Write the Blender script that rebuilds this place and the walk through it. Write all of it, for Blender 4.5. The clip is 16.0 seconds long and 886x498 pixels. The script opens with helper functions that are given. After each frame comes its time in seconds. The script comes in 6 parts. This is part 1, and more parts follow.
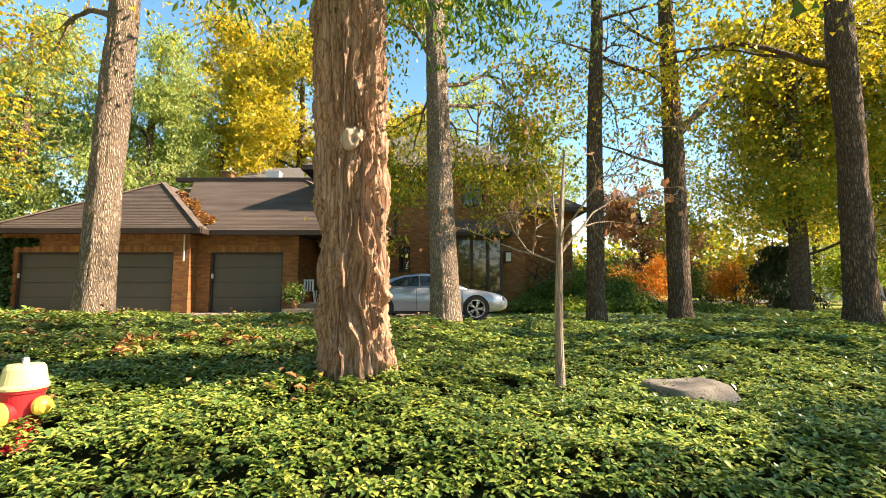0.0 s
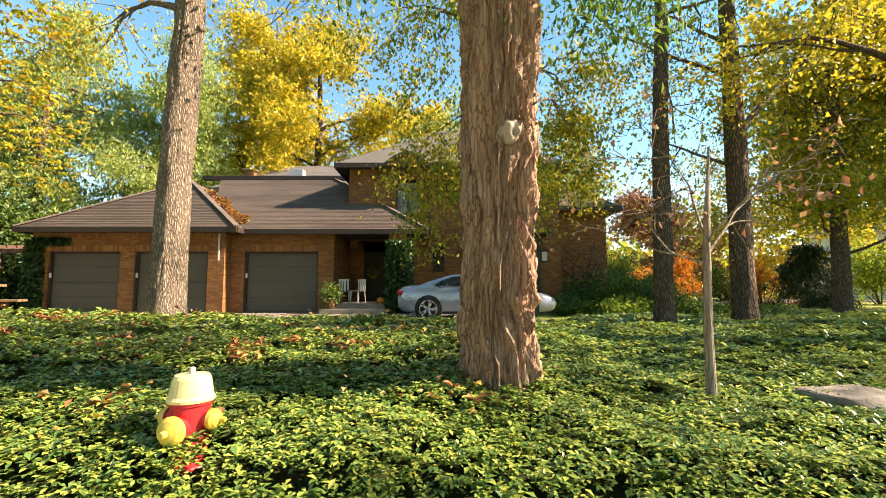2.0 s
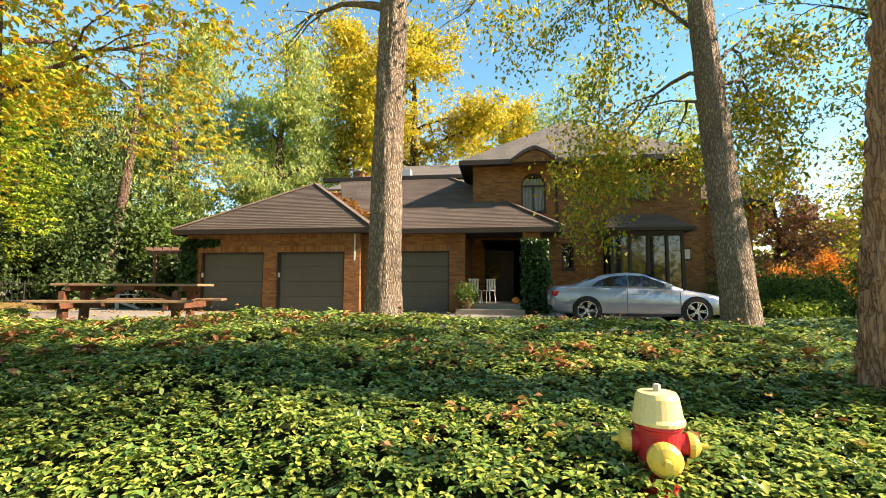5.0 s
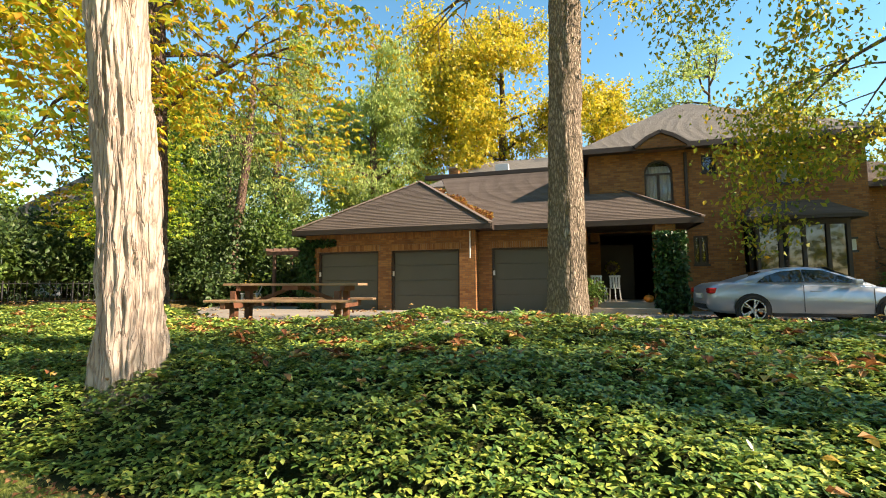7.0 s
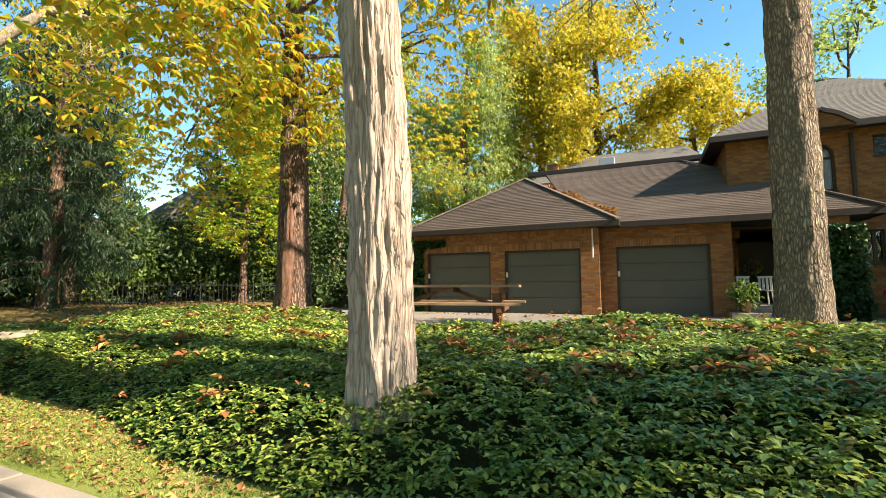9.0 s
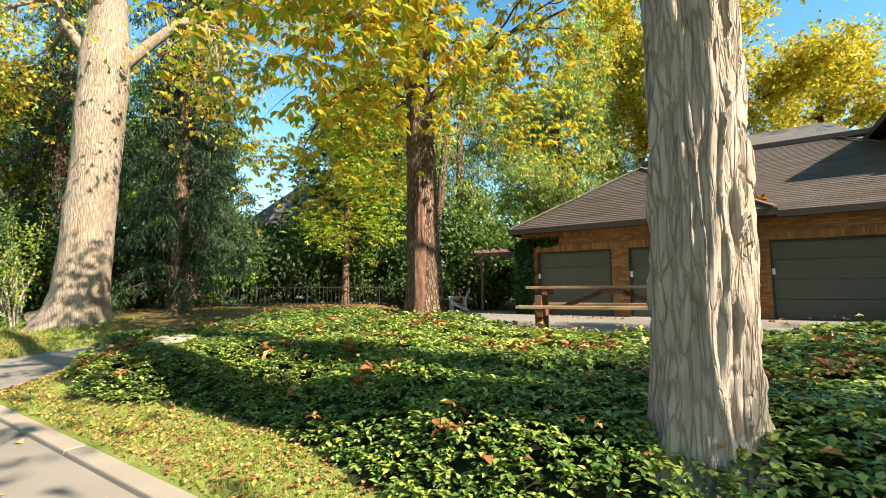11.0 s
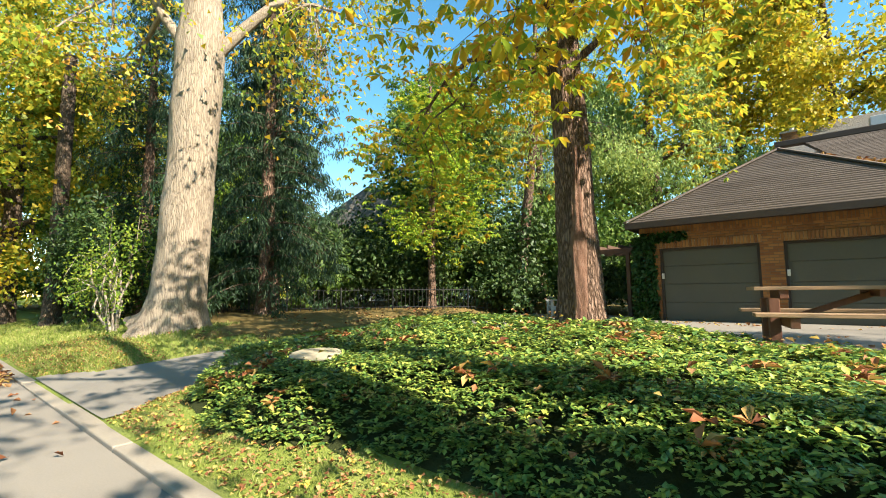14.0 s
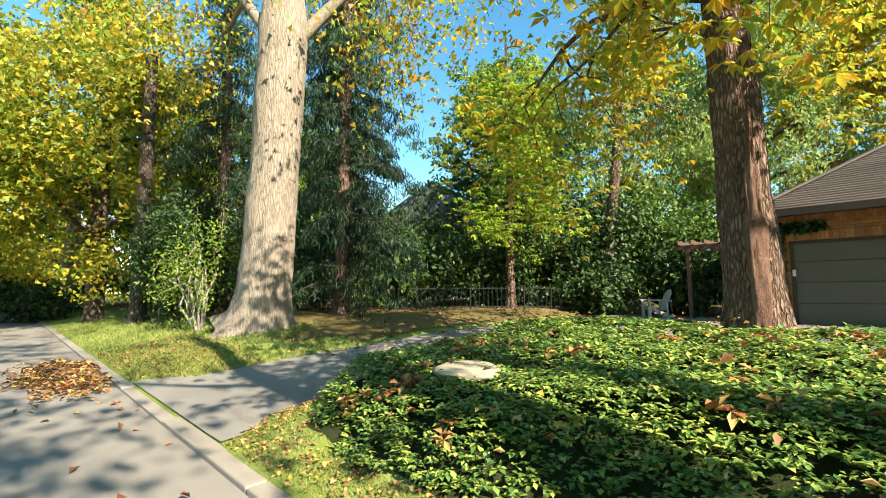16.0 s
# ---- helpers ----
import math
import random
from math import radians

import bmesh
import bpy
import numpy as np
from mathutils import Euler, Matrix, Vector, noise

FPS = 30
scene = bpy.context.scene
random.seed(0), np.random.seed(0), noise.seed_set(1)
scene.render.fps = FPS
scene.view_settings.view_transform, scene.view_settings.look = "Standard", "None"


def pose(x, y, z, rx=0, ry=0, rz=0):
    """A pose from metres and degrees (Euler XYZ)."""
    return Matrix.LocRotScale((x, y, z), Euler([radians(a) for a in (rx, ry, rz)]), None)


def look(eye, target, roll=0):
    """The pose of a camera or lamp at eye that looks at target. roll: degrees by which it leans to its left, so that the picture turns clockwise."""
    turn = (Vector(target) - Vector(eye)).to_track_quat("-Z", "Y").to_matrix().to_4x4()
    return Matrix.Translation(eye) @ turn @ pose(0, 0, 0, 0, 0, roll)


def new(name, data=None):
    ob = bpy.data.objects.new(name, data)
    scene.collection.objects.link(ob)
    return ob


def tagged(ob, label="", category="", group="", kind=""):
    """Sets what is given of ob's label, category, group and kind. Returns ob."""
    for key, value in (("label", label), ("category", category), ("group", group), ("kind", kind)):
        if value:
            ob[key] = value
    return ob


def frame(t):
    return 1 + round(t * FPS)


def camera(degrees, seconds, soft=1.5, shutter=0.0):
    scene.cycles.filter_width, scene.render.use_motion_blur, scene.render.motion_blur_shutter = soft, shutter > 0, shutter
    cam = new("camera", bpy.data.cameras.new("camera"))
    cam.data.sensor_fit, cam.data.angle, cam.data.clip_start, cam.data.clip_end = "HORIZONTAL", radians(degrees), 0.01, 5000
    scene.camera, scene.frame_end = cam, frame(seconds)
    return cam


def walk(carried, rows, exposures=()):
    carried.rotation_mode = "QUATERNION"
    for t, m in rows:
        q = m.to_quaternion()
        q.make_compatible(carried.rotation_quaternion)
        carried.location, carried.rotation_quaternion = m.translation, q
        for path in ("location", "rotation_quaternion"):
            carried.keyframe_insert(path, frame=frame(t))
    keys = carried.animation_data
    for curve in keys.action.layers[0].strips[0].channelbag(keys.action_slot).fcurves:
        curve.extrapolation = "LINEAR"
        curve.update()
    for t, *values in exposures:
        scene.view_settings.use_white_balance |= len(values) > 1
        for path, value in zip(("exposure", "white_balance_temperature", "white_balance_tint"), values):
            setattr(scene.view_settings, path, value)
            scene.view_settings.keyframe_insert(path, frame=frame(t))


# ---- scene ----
cam = camera(90.0, 16.0, 1.0)
METRES, EYE, TILT, LEAN, TURN = 13.5, 1.32, 5.3, 0.0, 0.0
ROWS = [
    (0.0, 0.0, 0.0, 0.0, 0.0, 0.0, -0.0),
    (0.5, -0.0233, 0.0048, -0.0005, 0.06, 0.06, 0.06),
    (1.0, -0.0493, 0.0082, 0.0008, 0.05, -0.06, 0.08),
    (1.5, -0.0763, 0.013, 0.0, -0.12, 0.02, 0.0),
    (2.0, -0.1034, 0.0181, 0.0011, -0.07, -0.15, -0.01),
    (2.5, -0.1341, 0.0218, 0.0025, -0.12, -0.32, -0.13),
    (3.0, -0.1651, 0.026, 0.0003, 0.34, -0.09, -0.27),
    (3.5, -0.1953, 0.0308, 0.0025, 1.29, -0.54, -0.09),
    (4.0, -0.2308, 0.0326, 0.0019, 3.12, -0.44, 0.06),
    (6.5, -0.4046, 0.0489, 0.0009, 13.91, -0.34, 1.42),
    (7.0, -0.441, 0.0511, 0.0009, 15.83, -0.4, 1.64),
    (7.5, -0.4767, 0.0547, -0.0011, 18.0, -0.1, 1.74),
    (8.0, -0.5101, 0.0561, -0.0, 20.66, -0.04, 2.19),
    (8.5, -0.5447, 0.0546, 0.0017, 22.46, -0.11, 2.21),
    (9.0, -0.5777, 0.0559, 0.0007, 24.25, 0.13, 2.31),
    (9.5, -0.6101, 0.0575, 0.0002, 26.33, 0.41, 2.53),
    (10.0, -0.6419, 0.059, 0.0014, 28.96, 0.43, 2.75),
    (12.5, -0.7898, 0.0768, -0.0002, 36.61, 1.16, 3.77),
    (13.0, -0.8191, 0.0783, 0.0009, 37.48, 1.1, 3.72),
    (13.5, -0.848, 0.081, 0.0001, 38.53, 1.23, 3.87),
    (14.0, -0.8765, 0.0807, -0.0002, 39.2, 1.43, 3.9),
    (14.5, -0.9055, 0.0797, 0.0017, 39.84, 1.26, 3.77),
    (15.0, -0.9352, 0.0811, 0.0015, 41.83, 1.36, 3.86),
    (15.5, -0.9661, 0.0823, 0.0003, 44.18, 1.7, 4.22),
    (16.0, -0.9941, 0.0802, 0.0023, 45.23, 1.6, 4.2),
]
walk(cam, [(t, pose(0, 0, EYE, TILT, LEAN, TURN) @ pose(METRES * x, METRES * y, METRES * z, 90 + pitch, roll, yaw)) for t, x, y, z, yaw, pitch, roll in ROWS],
     [(0.0, 1.85, 8300, 23), (4.0, 1.82, 8200, 22), (9.0, 1.62, 7500, 15), (16.0, 1.65, 6800, 7)])
# light
SUN_AZ, SUN_EL = math.atan2(-0.07, 1.0), radians(36)
world = bpy.data.worlds.new("sky")
scene.world = world
world.use_nodes = True
wn = world.node_tree
sky = wn.nodes.new("ShaderNodeTexSky")
sky.sky_type, sky.sun_disc, sky.sun_elevation, sky.sun_rotation = "NISHITA", False, SUN_EL, math.pi / 2 - SUN_AZ
sky.dust_density, sky.ozone_density, sky.air_density = 0.0, 1.0, 1.0
hue = wn.nodes.new("ShaderNodeHueSaturation")
hue.inputs["Saturation"].default_value = 1.3
hue.inputs["Hue"].default_value = 0.485
wn.links.new(sky.outputs[0], hue.inputs["Color"])
wn.links.new(hue.outputs[0], wn.nodes["Background"].inputs[0])
wn.nodes["Background"].inputs[1].default_value = 0.105
lamp = bpy.data.lights.new("sun", "SUN")
lamp.energy, lamp.angle, lamp.color = 5.0, radians(0.6), (1.0, 0.93, 0.80)
sun = new("sun", lamp)
sd = Vector((math.cos(SUN_AZ) * math.cos(SUN_EL), math.sin(SUN_AZ) * math.cos(SUN_EL), math.sin(SUN_EL)))
sun.matrix_world = look(sd * 50, (0, 0, 0))

RNG = np.random.default_rng(7)


# materials
def ramp_colors(nt, fac, cols):
    r = nt.nodes.new("ShaderNodeValToRGB")
    els = r.color_ramp.elements
    for i, c in enumerate(cols):
        p = i / max(1, len(cols) - 1)
        e = els[i] if i < 2 else els.new(p)
        e.position, e.color = p, (*c, 1)
    nt.links.new(fac, r.inputs[0])
    return r.outputs[0]


def base_mat(name, rough=0.8, metal=0.0, spec=0.5):
    m = bpy.data.materials.new(name)
    m.use_nodes = True
    b = m.node_tree.nodes["Principled BSDF"]
    b.inputs["Roughness"].default_value, b.inputs["Metallic"].default_value = rough, metal
    b.inputs["Specular IOR Level"].default_value = spec
    return m, m.node_tree, b


def coords(nt, scale=(1, 1, 1), kind="Object"):
    tc = nt.nodes.new("ShaderNodeTexCoord")
    mp = nt.nodes.new("ShaderNodeMapping")
    mp.inputs["Scale"].default_value = scale
    nt.links.new(tc.outputs[kind], mp.inputs[0])
    return mp.outputs[0]


def noise_tex(nt, vec, scale, detail=5, rough=0.6):
    n = nt.nodes.new("ShaderNodeTexNoise")
    n.inputs["Scale"].default_value, n.inputs["Detail"].default_value, n.inputs["Roughness"].default_value = scale, detail, rough
    nt.links.new(vec, n.inputs["Vector"])
    return n.outputs[0]


def mixc(nt, fac, a, b, mode="MIX"):
    m = nt.nodes.new("ShaderNodeMix")
    m.data_type, m.blend_type = "RGBA", mode
    if isinstance(fac, float):
        m.inputs[0].default_value = fac
    else:
        nt.links.new(fac, m.inputs[0])
    for k, v in ((6, a), (7, b)):
        if isinstance(v, tuple):
            m.inputs[k].default_value = (*v, 1)
        else:
            nt.links.new(v, m.inputs[k])
    return m.outputs[2]


def bump(nt, b, height, strength=0.5, dist=0.02):
    bp = nt.nodes.new("ShaderNodeBump")
    bp.inputs["Strength"].default_value, bp.inputs["Distance"].default_value = strength, dist
    nt.links.new(height, bp.inputs["Height"])
    nt.links.new(bp.outputs[0], b.inputs["Normal"])


def surf(name, cols, scale=3.0, stretch=(1, 1, 1), rough=0.8, fine=30.0, bumps=0.4, dist=0.01, metal=0.0, spec=0.5):
    """A surface with large stains and fine grain."""
    m, nt, b = base_mat(name, rough, metal, spec)
    v = coords(nt, stretch)
    big, small = noise_tex(nt, v, scale), noise_tex(nt, v, fine, 6, 0.7)
    c = ramp_colors(nt, big, cols)
    g = ramp_colors(nt, small, [(0.55, 0.55, 0.55), (1.3, 1.3, 1.3)])
    nt.links.new(mixc(nt, 0.6, c, g, "MULTIPLY"), b.inputs["Base Color"])
    bump(nt, b, small, bumps, dist)
    return m


def leaf_mat(name, cols, trans=0.35, rough=0.5, spec=0.35):
    """Leaves, each of its own shade, that let some light through."""
    m, nt, b = base_mat(name, rough, 0, spec)
    geo = nt.nodes.new("ShaderNodeNewGeometry")
    c = ramp_colors(nt, geo.outputs["Random Per Island"], cols)
    v = coords(nt)
    big = ramp_colors(nt, noise_tex(nt, v, 0.7, 3), [(0.6, 0.65, 0.6), (1.35, 1.3, 1.2)])
    c = mixc(nt, 1.0, c, big, "MULTIPLY")
    nt.links.new(c, b.inputs["Base Color"])
    t = nt.nodes.new("ShaderNodeBsdfTranslucent")
    nt.links.new(c, t.inputs[0])
    mx = nt.nodes.new("ShaderNodeMixShader")
    mx.inputs[0].default_value = trans
    nt.links.new(b.outputs[0], mx.inputs[1])
    nt.links.new(t.outputs[0], mx.inputs[2])
    nt.links.new(mx.outputs[0], nt.nodes["Material Output"].inputs[0])
    return m


def bark_mat(name, dark, light, scale=1.0, bumps=0.8, tall=6.0, crack=0.09):
    """Bark in long plates parted by fissures."""
    m, nt, b = base_mat(name, 0.92, 0, 0.15)
    v = coords(nt, (16 * scale, 16 * scale, 16 * scale / tall))
    wob = nt.nodes.new("ShaderNodeTexNoise")
    wob.inputs["Scale"].default_value, wob.inputs["Detail"].default_value = 0.8, 4
    nt.links.new(v, wob.inputs["Vector"])
    add = nt.nodes.new("ShaderNodeVectorMath")
    add.operation = "MULTIPLY_ADD"
    add.inputs[1].default_value = (1.6, 1.6, 1.6)
    nt.links.new(wob.outputs["Color"], add.inputs[0])
    nt.links.new(v, add.inputs[2])
    vo = nt.nodes.new("ShaderNodeTexVoronoi")
    vo.feature = "DISTANCE_TO_EDGE"
    vo.inputs["Scale"].default_value = 1.0
    nt.links.new(add.outputs[0], vo.inputs["Vector"])
    fiss = nt.nodes.new("ShaderNodeMapRange")
    fiss.inputs["From Max"].default_value = crack * 2.5
    nt.links.new(vo.outputs["Distance"], fiss.inputs["Value"])
    v2 = coords(nt, (1, 1, 0.5))
    grain, big = noise_tex(nt, add.outputs[0], 2.6, 6, 0.7), noise_tex(nt, v2, 2.2, 4)
    plate = ramp_colors(nt, grain, [tuple(0.6 * a + 0.4 * d for a, d in zip(dark, light)), tuple(0.3 * a + 0.7 * d for a, d in zip(dark, light)), light, light])
    c = mixc(nt, fiss.outputs[0], dark, plate)
    c = mixc(nt, 0.8, c, ramp_colors(nt, big, [(0.55, 0.5, 0.45), (1.25, 1.25, 1.25)]), "MULTIPLY")
    nt.links.new(c, b.inputs["Base Color"])
    hsum = nt.nodes.new("ShaderNodeMath")
    hsum.operation = "MULTIPLY_ADD"
    hsum.inputs[1].default_value = 0.45
    nt.links.new(grain, hsum.inputs[0])
    nt.links.new(fiss.outputs[0], hsum.inputs[2])
    bump(nt, b, hsum.outputs[0], bumps, 0.03)
    return m


def brick_mat(name, along="X", soldier=False):
    m, nt, b = base_mat(name, 0.85, 0, 0.25)
    tc = nt.nodes.new("ShaderNodeTexCoord")
    sep = nt.nodes.new("ShaderNodeSeparateXYZ")
    cmb = nt.nodes.new("ShaderNodeCombineXYZ")
    nt.links.new(tc.outputs["Object"], sep.inputs[0])
    a, c2 = ("Z", along) if soldier else (along, "Z")
    nt.links.new(sep.outputs[a], cmb.inputs[0])
    nt.links.new(sep.outputs[c2], cmb.inputs[1])
    br = nt.nodes.new("ShaderNodeTexBrick")
    nt.links.new(cmb.outputs[0], br.inputs["Vector"])
    for key, val in (("Scale", 1.0), ("Mortar Size", 0.007), ("Mortar Smooth", 0.2), ("Bias", 0.1), ("Brick Width", 0.215), ("Row Height", 0.075)):
        br.inputs[key].default_value = val
    br.inputs["Color1"].default_value = (0.37, 0.175, 0.062, 1)
    br.inputs["Color2"].default_value = (0.225, 0.09, 0.034, 1)
    br.inputs["Mortar"].default_value = (0.17, 0.11, 0.07, 1)
    v = coords(nt)
    big = ramp_colors(nt, noise_tex(nt, v, 0.8, 4), [(0.7, 0.66, 0.62), (1.25, 1.22, 1.2)])
    grain = ramp_colors(nt, noise_tex(nt, v, 45, 5), [(0.7, 0.7, 0.7), (1.25, 1.25, 1.25)])
    c = mixc(nt, 0.8, mixc(nt, 0.8, br.outputs[0], big, "MULTIPLY"), grain, "MULTIPLY")
    nt.links.new(c, b.inputs["Base Color"])
    inv = nt.nodes.new("ShaderNodeMath")
    inv.operation = "SUBTRACT"
    inv.inputs[0].default_value = 1.0
    nt.links.new(br.outputs["Fac"], inv.inputs[1])
    bump(nt, b, inv.outputs[0], 0.7, 0.01)
    return m


def glass_mat(name, tint=(0.9, 0.93, 0.95), rough=0.02):
    m, nt, b = base_mat(name, rough)
    b.inputs["Base Color"].default_value = (*tint, 1)
    b.inputs["Transmission Weight"].default_value, b.inputs["IOR"].default_value = 1.0, 1.45
    return m


BRICK, BRICK_Y, SOLDIER = brick_mat("brick"), brick_mat("brick_return", "Y"), brick_mat("brick_soldier", "X", True)
def loose_brick():
    m, nt, b = base_mat("loose_brick", 0.85, 0, 0.25)
    inf = nt.nodes.new("ShaderNodeObjectInfo")
    c = ramp_colors(nt, inf.outputs["Random"], [(0.21, 0.085, 0.032), (0.30, 0.135, 0.05), (0.38, 0.185, 0.068)])
    g = noise_tex(nt, coords(nt), 45, 5)
    nt.links.new(mixc(nt, 0.7, c, ramp_colors(nt, g, [(0.6, 0.6, 0.6), (1.3, 1.3, 1.3)]), "MULTIPLY"), b.inputs["Base Color"])
    bump(nt, b, g, 0.5, 0.004)
    return m


LOOSEBRICK = loose_brick()
# shingles whose strong streaks put tree shade and sun stripes into the colour
SHINGLE_DAPPLED = surf("shingle_painted_dapple", [(0.04, 0.03, 0.026), (0.10, 0.078, 0.066), (0.15, 0.118, 0.10), (0.27, 0.22, 0.19)], 1.4, (0.35, 2.2, 2.2), 0.9, 22, 0.7, 0.02, 0, 0.2)
FASCIA = surf("dark_brown_paint", [(0.022, 0.014, 0.010), (0.045, 0.028, 0.02)], 2, rough=0.6)
DOORPAINT = surf("grey_green_paint", [(0.066, 0.062, 0.044), (0.088, 0.082, 0.06)], 1.2, (1, 1, 0.5), 0.55, 60, 0.1, 0.003)
DARKWOOD = surf("dark_wood", [(0.09, 0.036, 0.018), (0.17, 0.072, 0.035)], 3, (4, 4, 0.6), 0.5)
TABLEWOOD = surf("weathered_table_wood", [(0.16, 0.085, 0.045), (0.30, 0.18, 0.10), (0.40, 0.27, 0.17)], 4, (0.5, 6, 6), 0.75, 25)
TABLELEG = surf("red_brown_wood", [(0.10, 0.035, 0.018), (0.20, 0.075, 0.035)], 4, (4, 4, 0.6), 0.75, 25)
PERGWOOD = surf("pergola_wood", [(0.06, 0.03, 0.02), (0.13, 0.07, 0.045)], 4, (3, 3, 0.6), 0.8, 25)
ASPHALT = surf("asphalt", [(0.15, 0.13, 0.108), (0.23, 0.20, 0.168), (0.28, 0.245, 0.205)], 0.5, rough=0.92, fine=60, bumps=0.5, dist=0.008)
DRIVE = surf("drive_paving", [(0.15, 0.132, 0.112), (0.22, 0.194, 0.165), (0.28, 0.245, 0.205)], 0.6, rough=0.9, fine=50, bumps=0.4, dist=0.008)
CONCRETE = surf("kerb_concrete", [(0.22, 0.18, 0.14), (0.36, 0.31, 0.25)], 1.5, rough=0.9, fine=40, bumps=0.6, dist=0.01)
STONE = surf("boulder_stone", [(0.10, 0.09, 0.075), (0.19, 0.17, 0.14), (0.25, 0.22, 0.185)], 4, rough=0.9, fine=25, bumps=0.8, dist=0.02)
SLABSTONE = surf("pale_slab_stone", [(0.26, 0.21, 0.14), (0.40, 0.34, 0.24)], 3, rough=0.9, fine=25, bumps=0.6, dist=0.01)
GRASS = surf("lawn", [(0.12, 0.16, 0.03), (0.24, 0.28, 0.06), (0.36, 0.32, 0.14)], 1.2, rough=0.95, fine=70, bumps=0.8, dist=0.03, spec=0.1)
# mat whose dark green stands in for shaded lower leaves between the rosettes
BED_MAT = surf("dark_leaf_mat", [(0.022, 0.032, 0.01), (0.045, 0.05, 0.02)], 3, rough=1.0, fine=40, bumps=0.8, dist=0.03, spec=0.1)
WOODFLOOR = surf("wood_litter", [(0.07, 0.07, 0.025), (0.17, 0.12, 0.045), (0.26, 0.18, 0.06)], 2, rough=1.0, fine=45, bumps=0.8, dist=0.03, spec=0.1)
RED = surf("red_paint", [(0.48, 0.018, 0.022), (0.60, 0.035, 0.04)], 5, rough=0.42, fine=50, bumps=0.12, dist=0.003)
YELLOW = surf("yellow_paint", [(0.72, 0.47, 0.06), (0.80, 0.58, 0.12)], 5, rough=0.42, fine=50, bumps=0.12, dist=0.003)
CREAM = surf("pale_yellow_paint", [(0.80, 0.66, 0.26), (0.84, 0.72, 0.36)], 5, rough=0.42, fine=50, bumps=0.12, dist=0.003)
WHITE = surf("white_paint", [(0.62, 0.60, 0.56), (0.75, 0.74, 0.70)], 5, rough=0.6)
GREYWOOD = surf("silvered_wood", [(0.33, 0.32, 0.30), (0.48, 0.47, 0.44)], 5, (3, 3, 0.7), 0.8, 25)
IRON = surf("black_iron", [(0.012, 0.012, 0.013), (0.022, 0.022, 0.022)], 5, rough=0.5)
PUMPKIN = surf("pumpkin_skin", [(0.55, 0.15, 0.012), (0.70, 0.24, 0.02)], 6, rough=0.5)
CARPAINT = surf("silver_car_paint", [(0.36, 0.40, 0.46), (0.42, 0.46, 0.52)], 2, rough=0.28, fine=200, bumps=0.0, metal=0.55)
TYRE = surf("tyre_rubber", [(0.012, 0.012, 0.012), (0.022, 0.022, 0.022)], 8, rough=0.85)
RIM = surf("alloy_rim", [(0.55, 0.56, 0.58), (0.65, 0.66, 0.68)], 8, rough=0.3, metal=0.8, bumps=0.0)
REDLIGHT = surf("red_lens", [(0.45, 0.01, 0.015), (0.5, 0.015, 0.02)], 8, rough=0.15, bumps=0.0)
DARKGLASS = surf("near_black_glass", [(0.012, 0.014, 0.016), (0.02, 0.022, 0.024)], 2, rough=0.04, bumps=0.0, spec=0.9)
# dark colour that stands in for the lack of light indoors
ROOM_SHADE = surf("painted_room_shade", [(0.03, 0.022, 0.016), (0.06, 0.045, 0.03)], 1, rough=0.9)
CURTAIN = surf("pale_curtain", [(0.45, 0.47, 0.48), (0.62, 0.63, 0.62)], 2, (9, 9, 0.3), 0.9)
GLASS = glass_mat("window_glass")
METALGREY = surf("vent_metal", [(0.36, 0.37, 0.38), (0.5, 0.5, 0.5)], 4, rough=0.5, metal=0.3)
ROOFGREY = surf("grey_brown_shingle", [(0.17, 0.15, 0.13), (0.27, 0.24, 0.21)], 1.4, (0.35, 2.2, 2.2), 0.9, 22, 0.6, 0.02)
BARK_SHAG = bark_mat("shaggy_red_bark", (0.21, 0.115, 0.075), (0.44, 0.29, 0.20), 1.6, 0.5, 9.0, 0.05)
BARK_GREY = bark_mat("grey_furrowed_bark", (0.16, 0.125, 0.095), (0.50, 0.41, 0.32), 2.0, 1.0, 4.0, 0.13)
BARK_PALE = bark_mat("pale_plated_bark", (0.29, 0.23, 0.19), (0.46, 0.39, 0.33), 1.3, 0.6, 10.0, 0.05)
BARK_BIG = bark_mat("pale_smooth_bark", (0.24, 0.19, 0.15), (0.38, 0.315, 0.245), 1.6, 0.6, 12.0, 0.06)
BARK_DARK = bark_mat("dark_bark", (0.07, 0.05, 0.037), (0.26, 0.19, 0.14), 1.6, 1.0, 4.5, 0.12)
BARK_CHEST = bark_mat("red_brown_bark", (0.09, 0.055, 0.04), (0.34, 0.225, 0.17), 1.5, 1.0, 4.5, 0.12)
DECAY = surf("decayed_wood", [(0.03, 0.015, 0.01), (0.16, 0.075, 0.045), (0.38, 0.24, 0.17)], 5, (3, 3, 0.9), 0.85, 22, 1.0, 0.03)
SCAR = surf("bare_wood_scar", [(0.30, 0.21, 0.15), (0.50, 0.40, 0.31)], 9, rough=0.85, fine=60)
L_COVER = leaf_mat("groundcover_leaf", [(0.055, 0.13, 0.036), (0.125, 0.225, 0.05), (0.27, 0.36, 0.075), (0.48, 0.49, 0.11)], 0.18, 0.33, 0.75)
L_YELLOW = leaf_mat("yellow_leaf", [(0.22, 0.25, 0.03), (0.46, 0.40, 0.035), (0.60, 0.47, 0.04), (0.62, 0.40, 0.035)], 0.5)
L_LIME = leaf_mat("lime_leaf", [(0.10, 0.20, 0.025), (0.20, 0.30, 0.04), (0.36, 0.40, 0.05)], 0.5)
